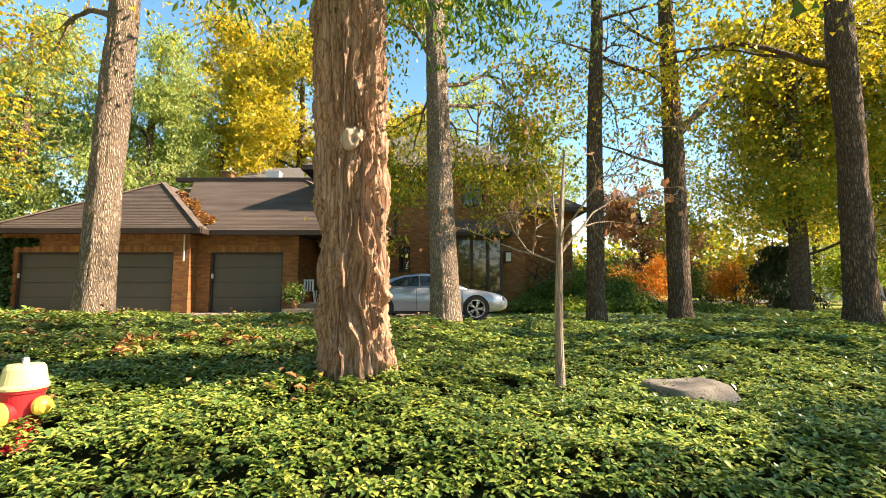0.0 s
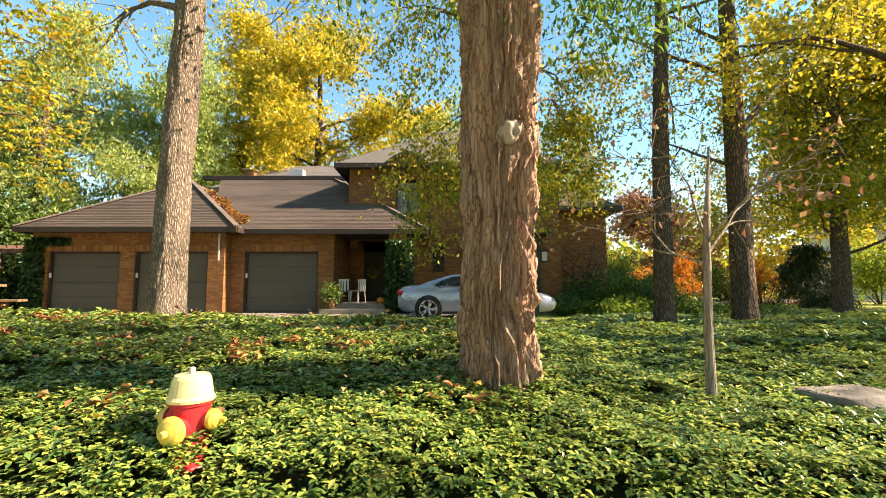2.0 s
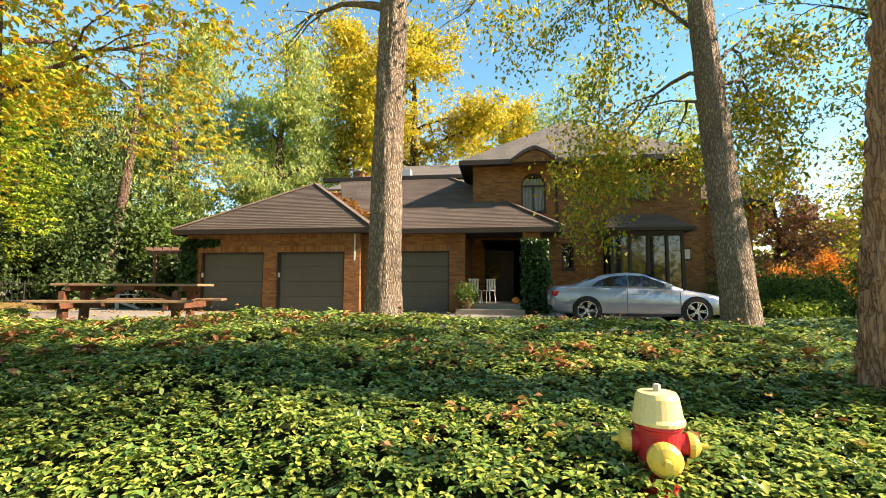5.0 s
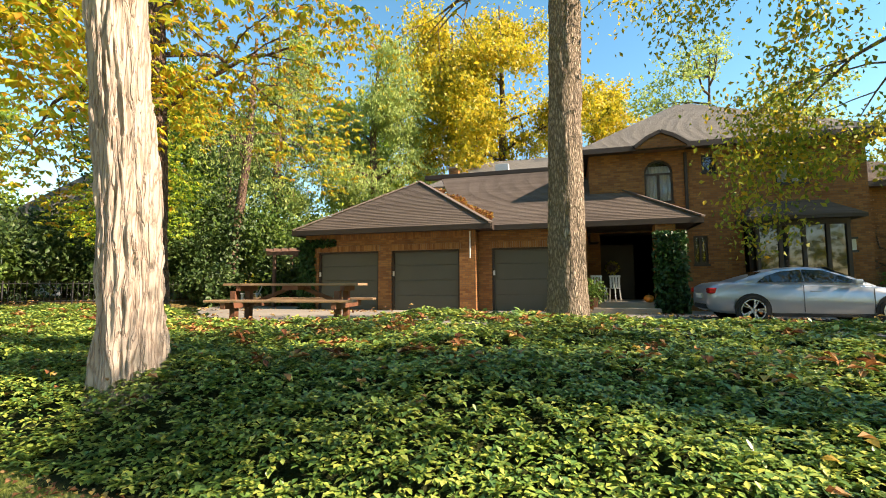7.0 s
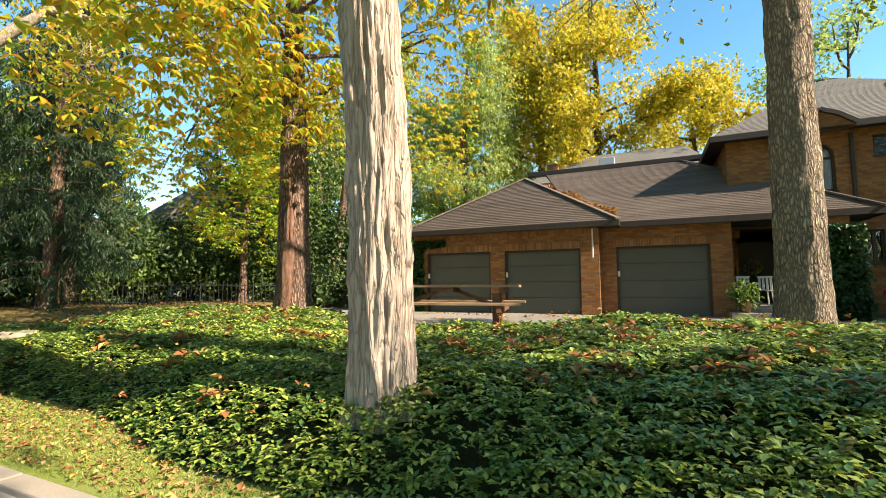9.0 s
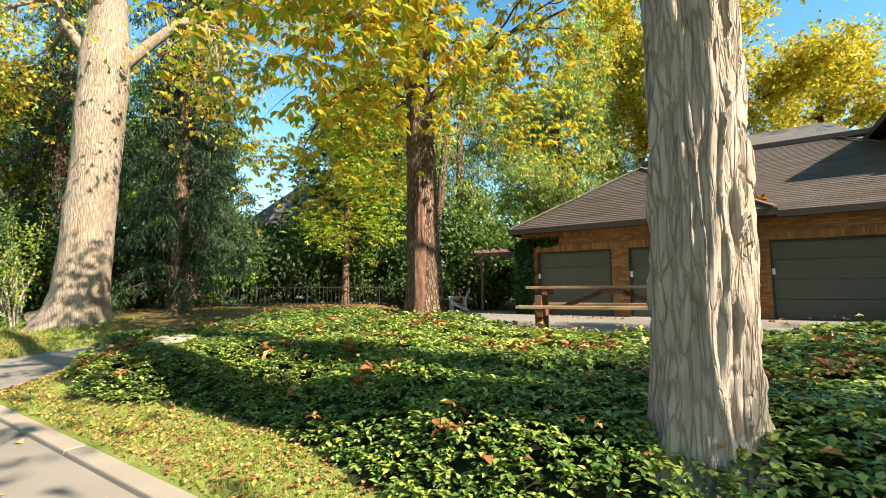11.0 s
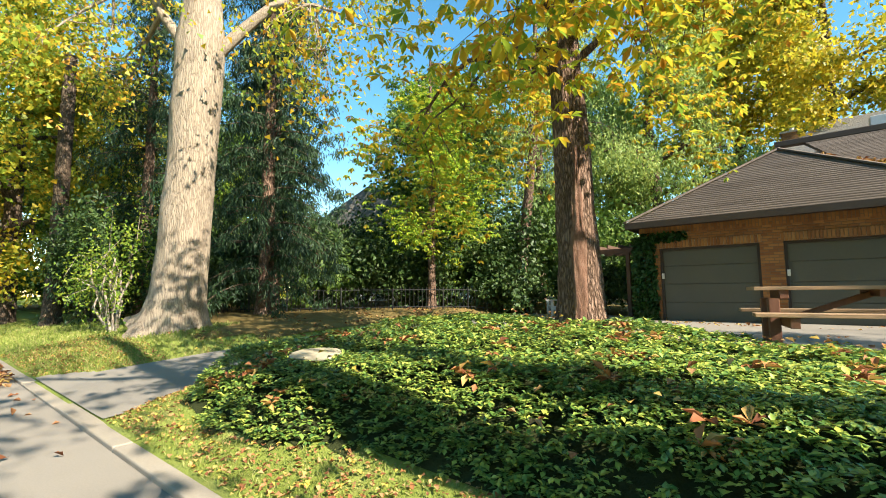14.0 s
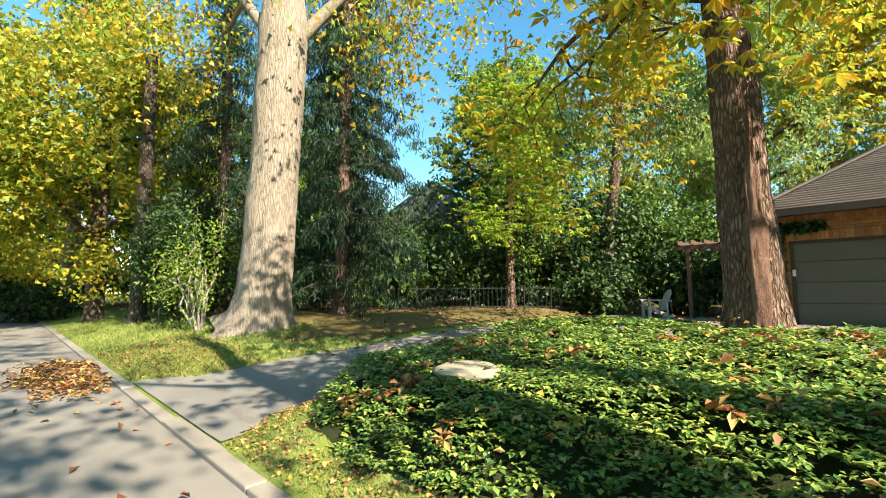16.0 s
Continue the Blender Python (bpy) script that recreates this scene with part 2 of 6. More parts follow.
L_GREEN = leaf_mat("green_leaf", [(0.05, 0.10, 0.02), (0.10, 0.18, 0.035), (0.20, 0.28, 0.06)], 0.45)
L_WILLOW = leaf_mat("willow_leaf", [(0.20, 0.28, 0.08), (0.32, 0.42, 0.13), (0.44, 0.48, 0.13)], 0.5)
L_CHEST = leaf_mat("chestnut_leaf", [(0.18, 0.30, 0.04), (0.36, 0.42, 0.045), (0.58, 0.50, 0.05), (0.66, 0.44, 0.04), (0.52, 0.22, 0.03)], 0.5)
L_CHESTG = leaf_mat("green_chestnut_leaf", [(0.10, 0.22, 0.03), (0.22, 0.36, 0.04), (0.42, 0.50, 0.05), (0.52, 0.46, 0.05)], 0.5)
L_ORANGE = leaf_mat("orange_leaf", [(0.42, 0.10, 0.02), (0.62, 0.22, 0.025), (0.68, 0.34, 0.04)], 0.45)
L_MAPLE = leaf_mat("turning_maple_leaf", [(0.12, 0.20, 0.025), (0.24, 0.30, 0.035), (0.46, 0.42, 0.045), (0.60, 0.38, 0.035)], 0.5)
L_SPRUCE = leaf_mat("conifer_needle", [(0.012, 0.035, 0.016), (0.025, 0.06, 0.025), (0.045, 0.085, 0.035)], 0.15)
# darker copy of the green leaf, with the understory's shade in its colour
L_SHADED = leaf_mat("shade_darkened_leaf", [(0.018, 0.042, 0.012), (0.04, 0.08, 0.02), (0.085, 0.13, 0.035)], 0.25)
L_LOCUST = leaf_mat("locust_leaf", [(0.05, 0.13, 0.02), (0.10, 0.22, 0.03), (0.20, 0.32, 0.05)], 0.45)
L_IVY = leaf_mat("ivy_leaf", [(0.015, 0.05, 0.012), (0.03, 0.085, 0.02)], 0.2, 0.35)
L_DRY = leaf_mat("fallen_leaf", [(0.16, 0.055, 0.025), (0.34, 0.14, 0.06), (0.50, 0.30, 0.15), (0.62, 0.42, 0.08)], 0.2, 0.7)
L_RUSTLEAF = leaf_mat("rust_chestnut_leaf", [(0.16, 0.05, 0.025), (0.30, 0.11, 0.045), (0.46, 0.20, 0.08), (0.58, 0.36, 0.12)], 0.2, 0.7)
L_GRASS = leaf_mat("grass_blade", [(0.12, 0.18, 0.03), (0.24, 0.30, 0.06), (0.42, 0.37, 0.16)], 0.3, 0.6)
L_RUST = leaf_mat("rust_leaf", [(0.20, 0.08, 0.04), (0.38, 0.17, 0.09), (0.48, 0.28, 0.14)], 0.4)


# mesh helpers
def np_mesh(name, verts, faces, mat, smooth=False):
    """A mesh from arrays; every face has the same number of corners."""
    verts, faces = np.asarray(verts, dtype=np.float32), np.asarray(faces, dtype=np.int32)
    me = bpy.data.meshes.new(name)
    n, k = faces.shape
    me.vertices.add(len(verts))
    me.vertices.foreach_set("co", verts.ravel())
    me.loops.add(n * k)
    me.loops.foreach_set("vertex_index", faces.ravel())
    me.polygons.add(n)
    me.polygons.foreach_set("loop_start", np.arange(0, n * k, k, dtype=np.int32))
    me.polygons.foreach_set("loop_total", np.full(n, k, dtype=np.int32))
    if smooth:
        me.polygons.foreach_set("use_smooth", np.ones(n, dtype=bool))
    me.update(calc_edges=True)
    me.validate()
    me.materials.append(mat)
    return me


def thing(name, label, category, at=(0, 0, 0), rz=0, group="", kind=""):
    e = new(name)
    e.matrix_world = pose(*at, 0, 0, rz)
    return tagged(e, label, category, group, kind)


def child(ob, parent, label=""):
    ob.parent = parent
    if label:
        ob["label"] = label
    return ob


def part(name, bm, mat, parent, label="", smooth=False, bevel=0.0):
    me = bpy.data.meshes.new(name)
    if bevel:
        bmesh.ops.bevel(bm, geom=bm.edges[:], offset=bevel, segments=2, affect="EDGES", profile=0.5)
    bmesh.ops.recalc_face_normals(bm, faces=bm.faces[:])
    if smooth:
        for f in bm.faces:
            f.smooth = True
    bm.to_mesh(me)
    bm.free()
    me.materials.append(mat)
    ob = new(name, me)
    return child(ob, parent, label) if parent else ob


def np_part(name, verts, faces, mat, parent, label="", smooth=False):
    ob = new(name, np_mesh(name, verts, faces, mat, smooth))
    return child(ob, parent, label) if parent else ob


def boxes(*specs):
    """One bmesh of boxes: each ((x0, y0, z0), (x1, y1, z1)[, matrix])."""
    bm = bmesh.new()
    for s in specs:
        a, b = Vector(s[0]), Vector(s[1])
        m = Matrix.Translation((a + b) / 2) @ Matrix.Diagonal((*(b - a), 1))
        if len(s) > 2:
            m = s[2] @ m
        bmesh.ops.create_cube(bm, size=1, matrix=m)
    return bm


def beam(p, q, w, h, bm=None):
    """A bar from p to q."""
    p, q = Vector(p), Vector(q)
    bm = bm or bmesh.new()
    m = Matrix.Translation((p + q) / 2) @ (q - p).to_track_quat("X", "Z").to_matrix().to_4x4() @ Matrix.Diagonal(((q - p).length, w, h, 1))
    bmesh.ops.create_cube(bm, size=1, matrix=m)
    return bm


def lathe(profile, n=24, axis=None):
    """A turned shape from (radius, height) pairs."""
    bm = bmesh.new()
    rings = [[bm.verts.new((r * math.cos(2 * math.pi * i / n), r * math.sin(2 * math.pi * i / n), z)) for i in range(n)] for r, z in profile]
    for a, b in zip(rings, rings[1:]):
        for i in range(n):
            bm.faces.new((a[i], a[(i + 1) % n], b[(i + 1) % n], b[i]))
    bm.faces.new(rings[0][::-1])
    bm.faces.new(rings[-1])
    if axis:
        bm.transform(axis)
    return bm


def prism(poly, y0, y1):
    """A slab from an outline in x and z, between two depths."""
    bm = bmesh.new()
    a = [bm.verts.new((x, y0, z)) for x, z in poly]
    b = [bm.verts.new((x, y1, z)) for x, z in poly]
    bm.faces.new(a)
    bm.faces.new(b[::-1])
    for i in range(len(a)):
        j = (i + 1) % len(a)
        bm.faces.new((a[i], b[i], b[j], a[j]))
    return bm


def leaves(pos, axis, length, width, rng, fold=0.25, up=0.6):
    """Folded leaf blades at pos along axis."""
    n = len(pos)
    ax = axis / (np.linalg.norm(axis, axis=1, keepdims=True) + 1e-9)
    ref = np.tile([0, 0, 1.0], (n, 1)) * up + rng.normal(0, 1, (n, 3)) * (1 - up)
    side = np.cross(ax, ref)
    side /= np.linalg.norm(side, axis=1, keepdims=True) + 1e-9
    nrm = np.cross(side, ax)
    L, W = np.asarray(length).reshape(-1, 1) * np.ones((n, 1)), np.asarray(width).reshape(-1, 1) * np.ones((n, 1))
    mid = pos + ax * L * 0.56
    v = np.stack([pos, mid + side * W * 0.5 + nrm * W * fold, pos + ax * L - nrm * L * 0.12, mid - side * W * 0.5 + nrm * W * fold], 1).reshape(-1, 3)
    i = np.arange(n)[:, None] * 4
    f = np.concatenate([i + [0, 1, 2], i + [0, 2, 3]], 1).reshape(-1, 3)
    return v, f


def tube(points, radii, n=8):
    """A tube along points; returns arrays of quads."""
    P = np.asarray(points, dtype=float)
    T = np.gradient(P, axis=0)
    T /= np.linalg.norm(T, axis=1, keepdims=True) + 1e-9
    ref = np.where(np.abs(T[:, 2:3]) > 0.9, [[1.0, 0, 0]], [[0, 0, 1.0]])
    A = np.cross(T, ref)
    A /= np.linalg.norm(A, axis=1, keepdims=True) + 1e-9
    B = np.cross(T, A)
    th = np.linspace(0, 2 * math.pi, n, endpoint=False)
    R = np.asarray(radii, dtype=float)[:, None, None]
    v = P[:, None, :] + R * (A[:, None, :] * np.cos(th)[None, :, None] + B[:, None, :] * np.sin(th)[None, :, None])
    m = len(P)
    a = (np.arange(m - 1)[:, None] * n + np.arange(n)[None, :])
    b = (np.arange(m - 1)[:, None] * n + (np.arange(n)[None, :] + 1) % n)
    return v.reshape(-1, 3), np.stack([a, b, b + n, a + n], -1).reshape(-1, 4)


def merge(list_vf):
    vs, fs, o = [], [], 0
    for v, f in list_vf:
        vs.append(v)
        fs.append(f + o)
        o += len(v)
    return np.concatenate(vs), np.concatenate(fs)


# ground heights
BED_X = np.array([-18.6, -17.9, -17.3, -16.3, -15.6, -14.8, -13.2, -12.2, -11.0, -9.0, -7.5, 20.0])
BED_Y = np.array([5.2, 3.7, 3.22, 3.05, 3.15, 3.55, 3.62, 3.35, 3.0, 2.9, 2.72, 2.72])
def step01(a, b, x):
    t = np.clip((x - a) / (b - a), 0, 1)
    return t * t * (3 - 2 * t)


def height(x, y):
    x, y = np.asarray(x, dtype=float), np.asarray(y, dtype=float)
    ys = y - np.maximum(0, np.interp(x, BED_X, BED_Y) - 3.0) * (x > -17) * (1 - step01(4.0, 5.0, y)) * step01(2.6, 3.0, y)
    left = np.interp(ys, [2.55, 3.0, 3.45, 3.75, 4.0, 4.8, 7.3, 8.8, 9.8, 30, 60], [0.05, 0.11, 0.37, 0.47, 0.54, 0.60, 0.79, 0.66, 0.47, 0.5, 0.8])
    mid = np.interp(y, [2.55, 3.0, 3.4, 4.3, 5.0, 7.3, 8.8, 9.8, 30, 60], [0.05, 0.08, 0.18, 0.36, 0.46, 0.66, 0.58, 0.47, 0.5, 0.8])
    right = np.interp(y, [2.55, 3.0, 4.5, 7.4, 9.0, 10.5, 14, 60], [0.05, 0.07, 0.14, 0.36, 0.44, 0.46, 0.42, 0.5])
    far = np.interp(y, [2.55, 4, 5.1, 8.7, 15, 60], [0.05, 0.35, 0.52, 0.72, 0.75, 0.9])
    drive = np.interp(y, [2.55, 5, 9, 12, 60], [0.04, 0.2, 0.42, 0.47, 0.6])
    w = step01(-7.5, -3.5, x)
    h = left * (1 - w) + mid * w
    w = step01(-1.0, 1.2, x)
    h = h * (1 - w) + right * w
    h = h - 0.2 * np.exp(-((x + 11.0) / 2.0) ** 2) * step01(4.6, 6.6, y) * (1 - step01(8.8, 9.8, y))
    w = step01(-17.4, -18.4, x) * (1 - step01(10.5, 12.5, y))
    h = h * (1 - w) + drive * w
    w = step01(-21.1, -22.6, x)
    h = h * (1 - w) + far * w
    return np.where(y < 2.55, np.where(y < -4.2, 0.06, -0.03), h)


def ground_at(x, y):
    return float(height(x, y))


def sheet(name, xs, ys, lift, mat, label, category="ground", mask=None):
    X, Y = np.meshgrid(xs, ys)
    Z = height(X, Y) + lift
    nx, ny = len(xs), len(ys)
    i = (np.arange(ny - 1)[:, None] * nx + np.arange(nx - 1)[None, :])
    f = np.stack([i, i + 1, i + nx + 1, i + nx], -1)
    if mask is not None:
        cx, cy = (X[:-1, :-1] + X[1:, 1:]) / 2, (Y[:-1, :-1] + Y[1:, 1:]) / 2
        f = f[mask(cx, cy)]
    f = f.reshape(-1, 4)
    ob = new(name, np_mesh(name, np.stack([X, Y, Z], -1).reshape(-1, 3), f, mat, True))
    return tagged(ob, label, category, kind="structure")


FAR_X = np.array([-18.6, -17.6, -13.6, -13.0, -9.0, -8.2, -2.0, 1.4, 2.4, 14.0, 20.0])
FAR_Y = np.array([5.5, 8.2, 8.5, 7.5, 7.6, 9.2, 9.6, 10.2, 12.8, 13.2, 13.2])


def in_bed(x, y):
    return (y > np.interp(x, BED_X, BED_Y)) & (y < np.interp(x, FAR_X, FAR_Y)) & (x > -18.5) & (x < 16)


def on_drive(x, y):
    a = (x > -21.3 - 0.5 * step01(3.5, 2.6, y)) & (x < -18.35 + 0.5 * step01(3.4, 2.6, y)) & (y > 2.5) & (y < 12)
    b = (y > 9.75 + 0.3 * np.sin(x * 0.4)) & (y < 17.6) & (x > -20.8) & (x < 1.6)
    return a | b


def axis(parts):
    out = [np.arange(a, b, s) for a, b, s in parts]
    return np.concatenate(out)


GX = axis([(-400, -60, 40), (-60, -26, 2), (-26, 16, 0.2), (16, 60, 2), (60, 401, 40)])
GY = np.concatenate([axis([(-400, -60, 40), (-60, -4.2, 3)]), [-4.21, -4.19], axis([(-3.5, 2.4, 1.5)]), [2.54, 2.56], axis([(2.7, 20, 0.15), (20, 60, 2), (60, 401, 40)])])
sheet("ground", GX, GY, 0.0, GRASS, "lawn and earth with scattered autumn leaves")
sheet("dark_leaf_mat", axis([(-18.6, 16.1, 0.2)]), axis([(2.7, 13.3, 0.15)]), 0.012, BED_MAT, "dark green mat coloured as shaded lower leaves under the groundcover", "ground", in_bed)
sheet("wood_floor", axis([(-60, -13, 0.4)]), axis([(5.2, 45, 0.4)]), 0.02, WOODFLOOR, "leaf litter on the lawn beneath the trees", "ground",
      lambda x, y: (~on_drive(x, y)) & (~in_bed(x, y)) & ((x < -21.5) | (y > 15.2)) & (y > 6.0 + 0.5 * np.sin(x * 2.3) + 0.4 * np.sin(x * 5.1 + y)) & (x < -14.5 - (y < 15.2) * 3))
sheet("driveway", axis([(-21.9, 1.8, 0.1)]), axis([(2.59, 17.65, 0.1)]), 0.022, DRIVE, "grey driveway paving with drifts of leaves", "driveway", on_drive)
road = tagged(np_part("road", [(-200, -4.2, 0), (120, -4.2, 0), (120, 2.40, 0), (-200, 2.40, 0)], [(0, 1, 2, 3)], ASPHALT, None), "pale worn asphalt street dappled with shade", "road", kind="structure")
kerb = thing("kerb", "low pale concrete kerb between street and grass", "kerb", (0, 0, 0), kind="structure")
for i in range(34):
    x0 = -60 + i * 2.4
    if -21.4 < x0 + 1.2 < -18.5:
        part("kerb_stone", boxes(((x0 + 0.006, 2.40, -0.1), (x0 + 2.394, 2.585, 0.03))), CONCRETE, kerb, bevel=0.006)
    else:
        part("kerb_stone", boxes(((x0 + 0.006, 2.40, -0.1), (x0 + 2.394, 2.59, 0.05))), CONCRETE, kerb, bevel=0.015)


# the house
house = thing("house", "brown brick house with hipped shingle roofs and three garage bays", "house", (0, 0, 0))


def wall_grid(x0, x1, z0, z1, y0, y1, holes):
    """A wall along x with rectangular holes (xa, xb, za, zb)."""
    xs = sorted({x0, x1, *[v for h in holes for v in h[:2]]})
    zs = sorted({z0, z1, *[v for h in holes for v in h[2:]]})
    bm = bmesh.new()
    for xa, xb in zip(xs, xs[1:]):
        for za, zb in zip(zs, zs[1:]):
            cx, cz = (xa + xb) / 2, (za + zb) / 2
            if not any(h[0] < cx < h[1] and h[2] < cz < h[3] for h in holes):
                m = Matrix.Translation((cx, (y0 + y1) / 2, cz)) @ Matrix.Diagonal((xb - xa, y1 - y0, zb - za, 1))
                bmesh.ops.create_cube(bm, size=1, matrix=m)
    bmesh.ops.remove_doubles(bm, verts=bm.verts[:], dist=0.0005)
    return bm


def roof_face(corners, mat=SHINGLE_DAPPLED, course=0.14, name="roof_slope"):
    """A shingled slope in lapped courses: corners eave_a, eave_b, top_b, top_a."""
    a, b, c, d = [Vector(p) for p in corners]
    nrm = (b - a).cross(d - a).normalized()
    if nrm.z < 0:
        nrm = -nrm
    n = max(4, int(((a + b) / 2 - (c + d) / 2).length / course))
    tri = (c - d).length < 0.01
    low = [p - nrm * 0.10 for p in (a, b, c, d)]
    top = [p - nrm * 0.004 for p in (a, b, c, d)]
    bm = bmesh.new()
    cap = 3 if tri else 4
    lo, hi = [bm.verts.new(p) for p in low[:cap]], [bm.verts.new(p) for p in top[:cap]]
    bm.faces.new(lo[::-1])
    bm.faces.new(hi)
    for i in range(cap):
        bm.faces.new((lo[i], lo[(i + 1) % cap], hi[(i + 1) % cap], hi[i]))
    deck = part(name, bm, mat, house)
    for i in range(n):
        t0, t1 = i / n, min(1, (i + 1.15) / n)
        row = [a.lerp(d, t0) + nrm * 0.009, b.lerp(c, t0) + nrm * 0.009, b.lerp(c, t1) + nrm * 0.002, a.lerp(d, t1) + nrm * 0.002, a.lerp(d, t0) - nrm * 0.002, b.lerp(c, t0) - nrm * 0.002]
        np_part("shingle_course", [tuple(v) for v in row], [(0, 1, 2, 3), (4, 5, 1, 0)], mat, deck)
    return deck


GZ = 0.5  # floor level of the drive at the house
YA, YB, YM = 15.85, 16.35, 17.8
# garage front, forward pair of bays
part("wall", wall_grid(-15.85, -9.09, GZ - 0.3, 3.36, YA, YA + 0.3, [(-15.3, -12.77, GZ - 0.3, 2.68), (-12.25, -9.67, GZ - 0.3, 2.68)]), BRICK, house, "orange-brown brick garage wall")
part("wall", boxes(((-9.39, YA + 0.302, GZ - 0.3), (-9.09, YB + 0.3, 3.36))), BRICK_Y, house)
part("wall", boxes(((-15.85, YA + 0.302, GZ - 0.3), (-15.55, 22, 3.36))), BRICK_Y, house)
part("wall", wall_grid(-9.088, -5.35, GZ - 0.3, 3.36, YB, YB + 0.3, [(-8.6, -5.92, GZ - 0.3, 2.72)]), BRICK, house, "orange-brown brick garage wall")
part("wall", boxes(((-5.65, YB + 0.302, GZ - 0.3), (-5.35, 19.5, 3.32))), BRICK_Y, house)
part("wall", boxes(((-2.54, YM + 0.301, GZ - 0.3), (-2.3, 19.198, 3.3))), BRICK_Y, house)
part("porch_ceiling", boxes(((-5.34, YM - 0.018, 3.30), (-2.3, 19.5, 3.36))), FASCIA, house)
part("lintel", boxes(((-15.35, YA - 0.012, 2.68), (-12.72, YA - 0.002, 2.90)), ((-12.30, YA - 0.012, 2.68), (-9.62, YA - 0.002, 2.90))), SOLDIER, house, "soldier course of upright bricks")
part("lintel", boxes(((-8.65, YB - 0.012, 2.72), (-5.87, YB - 0.002, 2.94))), SOLDIER, house, "soldier course of upright bricks")
brick_me = None
for xa, xb, yy, zz in ((-15.35, -12.72, YA, 2.68), (-12.30, -9.62, YA, 2.68), (-8.65, -5.87, YB, 2.72)):
    course = part("soldier_course", boxes(((xa, yy - 0.016, zz), (xb, yy - 0.013, zz + 0.22))), CONCRETE, house, "row of upright bricks over a garage door")
    n = int((xb - xa) / 0.078)
    for i in range(n):
        if brick_me is None:
            bm = boxes(((-0.034, -0.012, 0.004), (0.034, 0.012, 0.216)))
            bmesh.ops.bevel(bm, geom=bm.edges[:], offset=0.003, segments=1, affect="EDGES")
            brick_me = bpy.data.meshes.new("brick")
            bm.to_mesh(brick_me)
            bm.free()
            brick_me.materials.append(LOOSEBRICK)
        ob = child(new("brick", brick_me), course)
        ob.location = (xa + (i + 0.5) * (xb - xa) / n, yy - 0.024 - 0.003 * (i % 3), zz)
part("leader", boxes(((-9.30, YA - 0.07, 2.35), (-9.25, YA - 0.032, 3.3))), WHITE, house, "thin pale cable cover", bevel=0.01)
part("frieze_course", boxes(((-15.85, YA - 0.03, 3.14), (-9.08, YA - 0.002, 3.36))), SOLDIER, house)


def garage_door(x0, x1, y, z1):
    z0 = GZ
    door = part("garage_door", boxes(((x0 - 0.02, y + 0.20, z0), (x1 + 0.02, y + 0.24, z1 + 0.02))), DOORPAINT, house, "closed grey-green sectional garage door")
    n = 4
    for i in range(n):
        za, zb = z0 + (z1 - z0) * i / n + 0.006, z0 + (z1 - z0) * (i + 1) / n - 0.006
        part("door_section", boxes(((x0, y + 0.16, za), (x1, y + 0.2, zb))), DOORPAINT, door, bevel=0.006)
    part("door_frame", boxes(((x0, y + 0.08, z0), (x0 + 0.07, y + 0.158, z1)), ((x1 - 0.07, y + 0.08, z0), (x1, y + 0.158, z1)), ((x0 + 0.07, y + 0.08, z1 - 0.07), (x1 - 0.07, y + 0.158, z1))), FASCIA, door)
    part("keypad", boxes(((x0 + 0.03, y + 0.05, 1.75), (x0 + 0.10, y + 0.078, 1.92))), WHITE, door, "small pale keypad")


garage_door(-15.3, -12.77, YA, 2.68)
garage_door(-12.25, -9.67, YA, 2.68)
garage_door(-8.6, -5.92, YB, 2.72)
# solid block behind the shut doors, coloured dark as an unlit garage
part("garage_dark_fill", boxes(((-15.4, YA + 0.35, GZ - 0.2), (-9.5, 21.5, 3.3))), ROOM_SHADE, house)

# lower roofs: slope k
k = 0.66
ex0, ex1, ey, ez = -16.12, -8.45, 15.3, 3.46
hx = (ex0 + ex1) / 2
hy, hz = ey + (ex1 - ex0) / 2, ez + k * (ex1 - ex0) / 2
roof_face([(ex0, ey, ez), (ex1, ey, ez), (hx, hy, hz), (hx, hy, hz)])
roof_face([(ex0, 25, ez), (ex0, ey, ez), (hx, hy, hz), (hx, 25, hz)])
roof_face([(ex1, ey, ez), (ex1, 25, ez), (hx, 25, hz), (hx, hy, hz)])
ry0, ridge_y = 15.85, 20.3
ridge_z = ez + k * (ridge_y - ry0)
rx1 = -1.95
roof_face([(-9.6, ry0, ez), (rx1, ry0, ez), (rx1 - (ridge_y - ry0), ridge_y, ridge_z), (-11.6, ridge_y, ridge_z)])
roof_face([(rx1, ry0, ez), (rx1, 18.0, ez), (rx1 - 4.45, 20.6, ridge_z), (rx1 - (ridge_y - ry0), ridge_y, ridge_z)])
part("ridge_cap", boxes(((-12.4, ridge_y - 0.12, ridge_z - 0.06), (-5.2, ridge_y + 0.16, ridge_z + 0.14))), FASCIA, house, "dark roof edge along the ridge", bevel=0.02)
bm = beam((ex0, ey, ez + 0.05), (hx, hy, hz + 0.04), 0.2, 0.05)
beam((ex1, ey, ez + 0.05), (hx, hy, hz + 0.04), 0.2, 0.05, bm)
beam((rx1, ry0, ez + 0.05), (rx1 - 4.4, ridge_y, ridge_z + 0.03), 0.2, 0.05, bm)
part("hip_cap", bm, SHINGLE_DAPPLED, house)
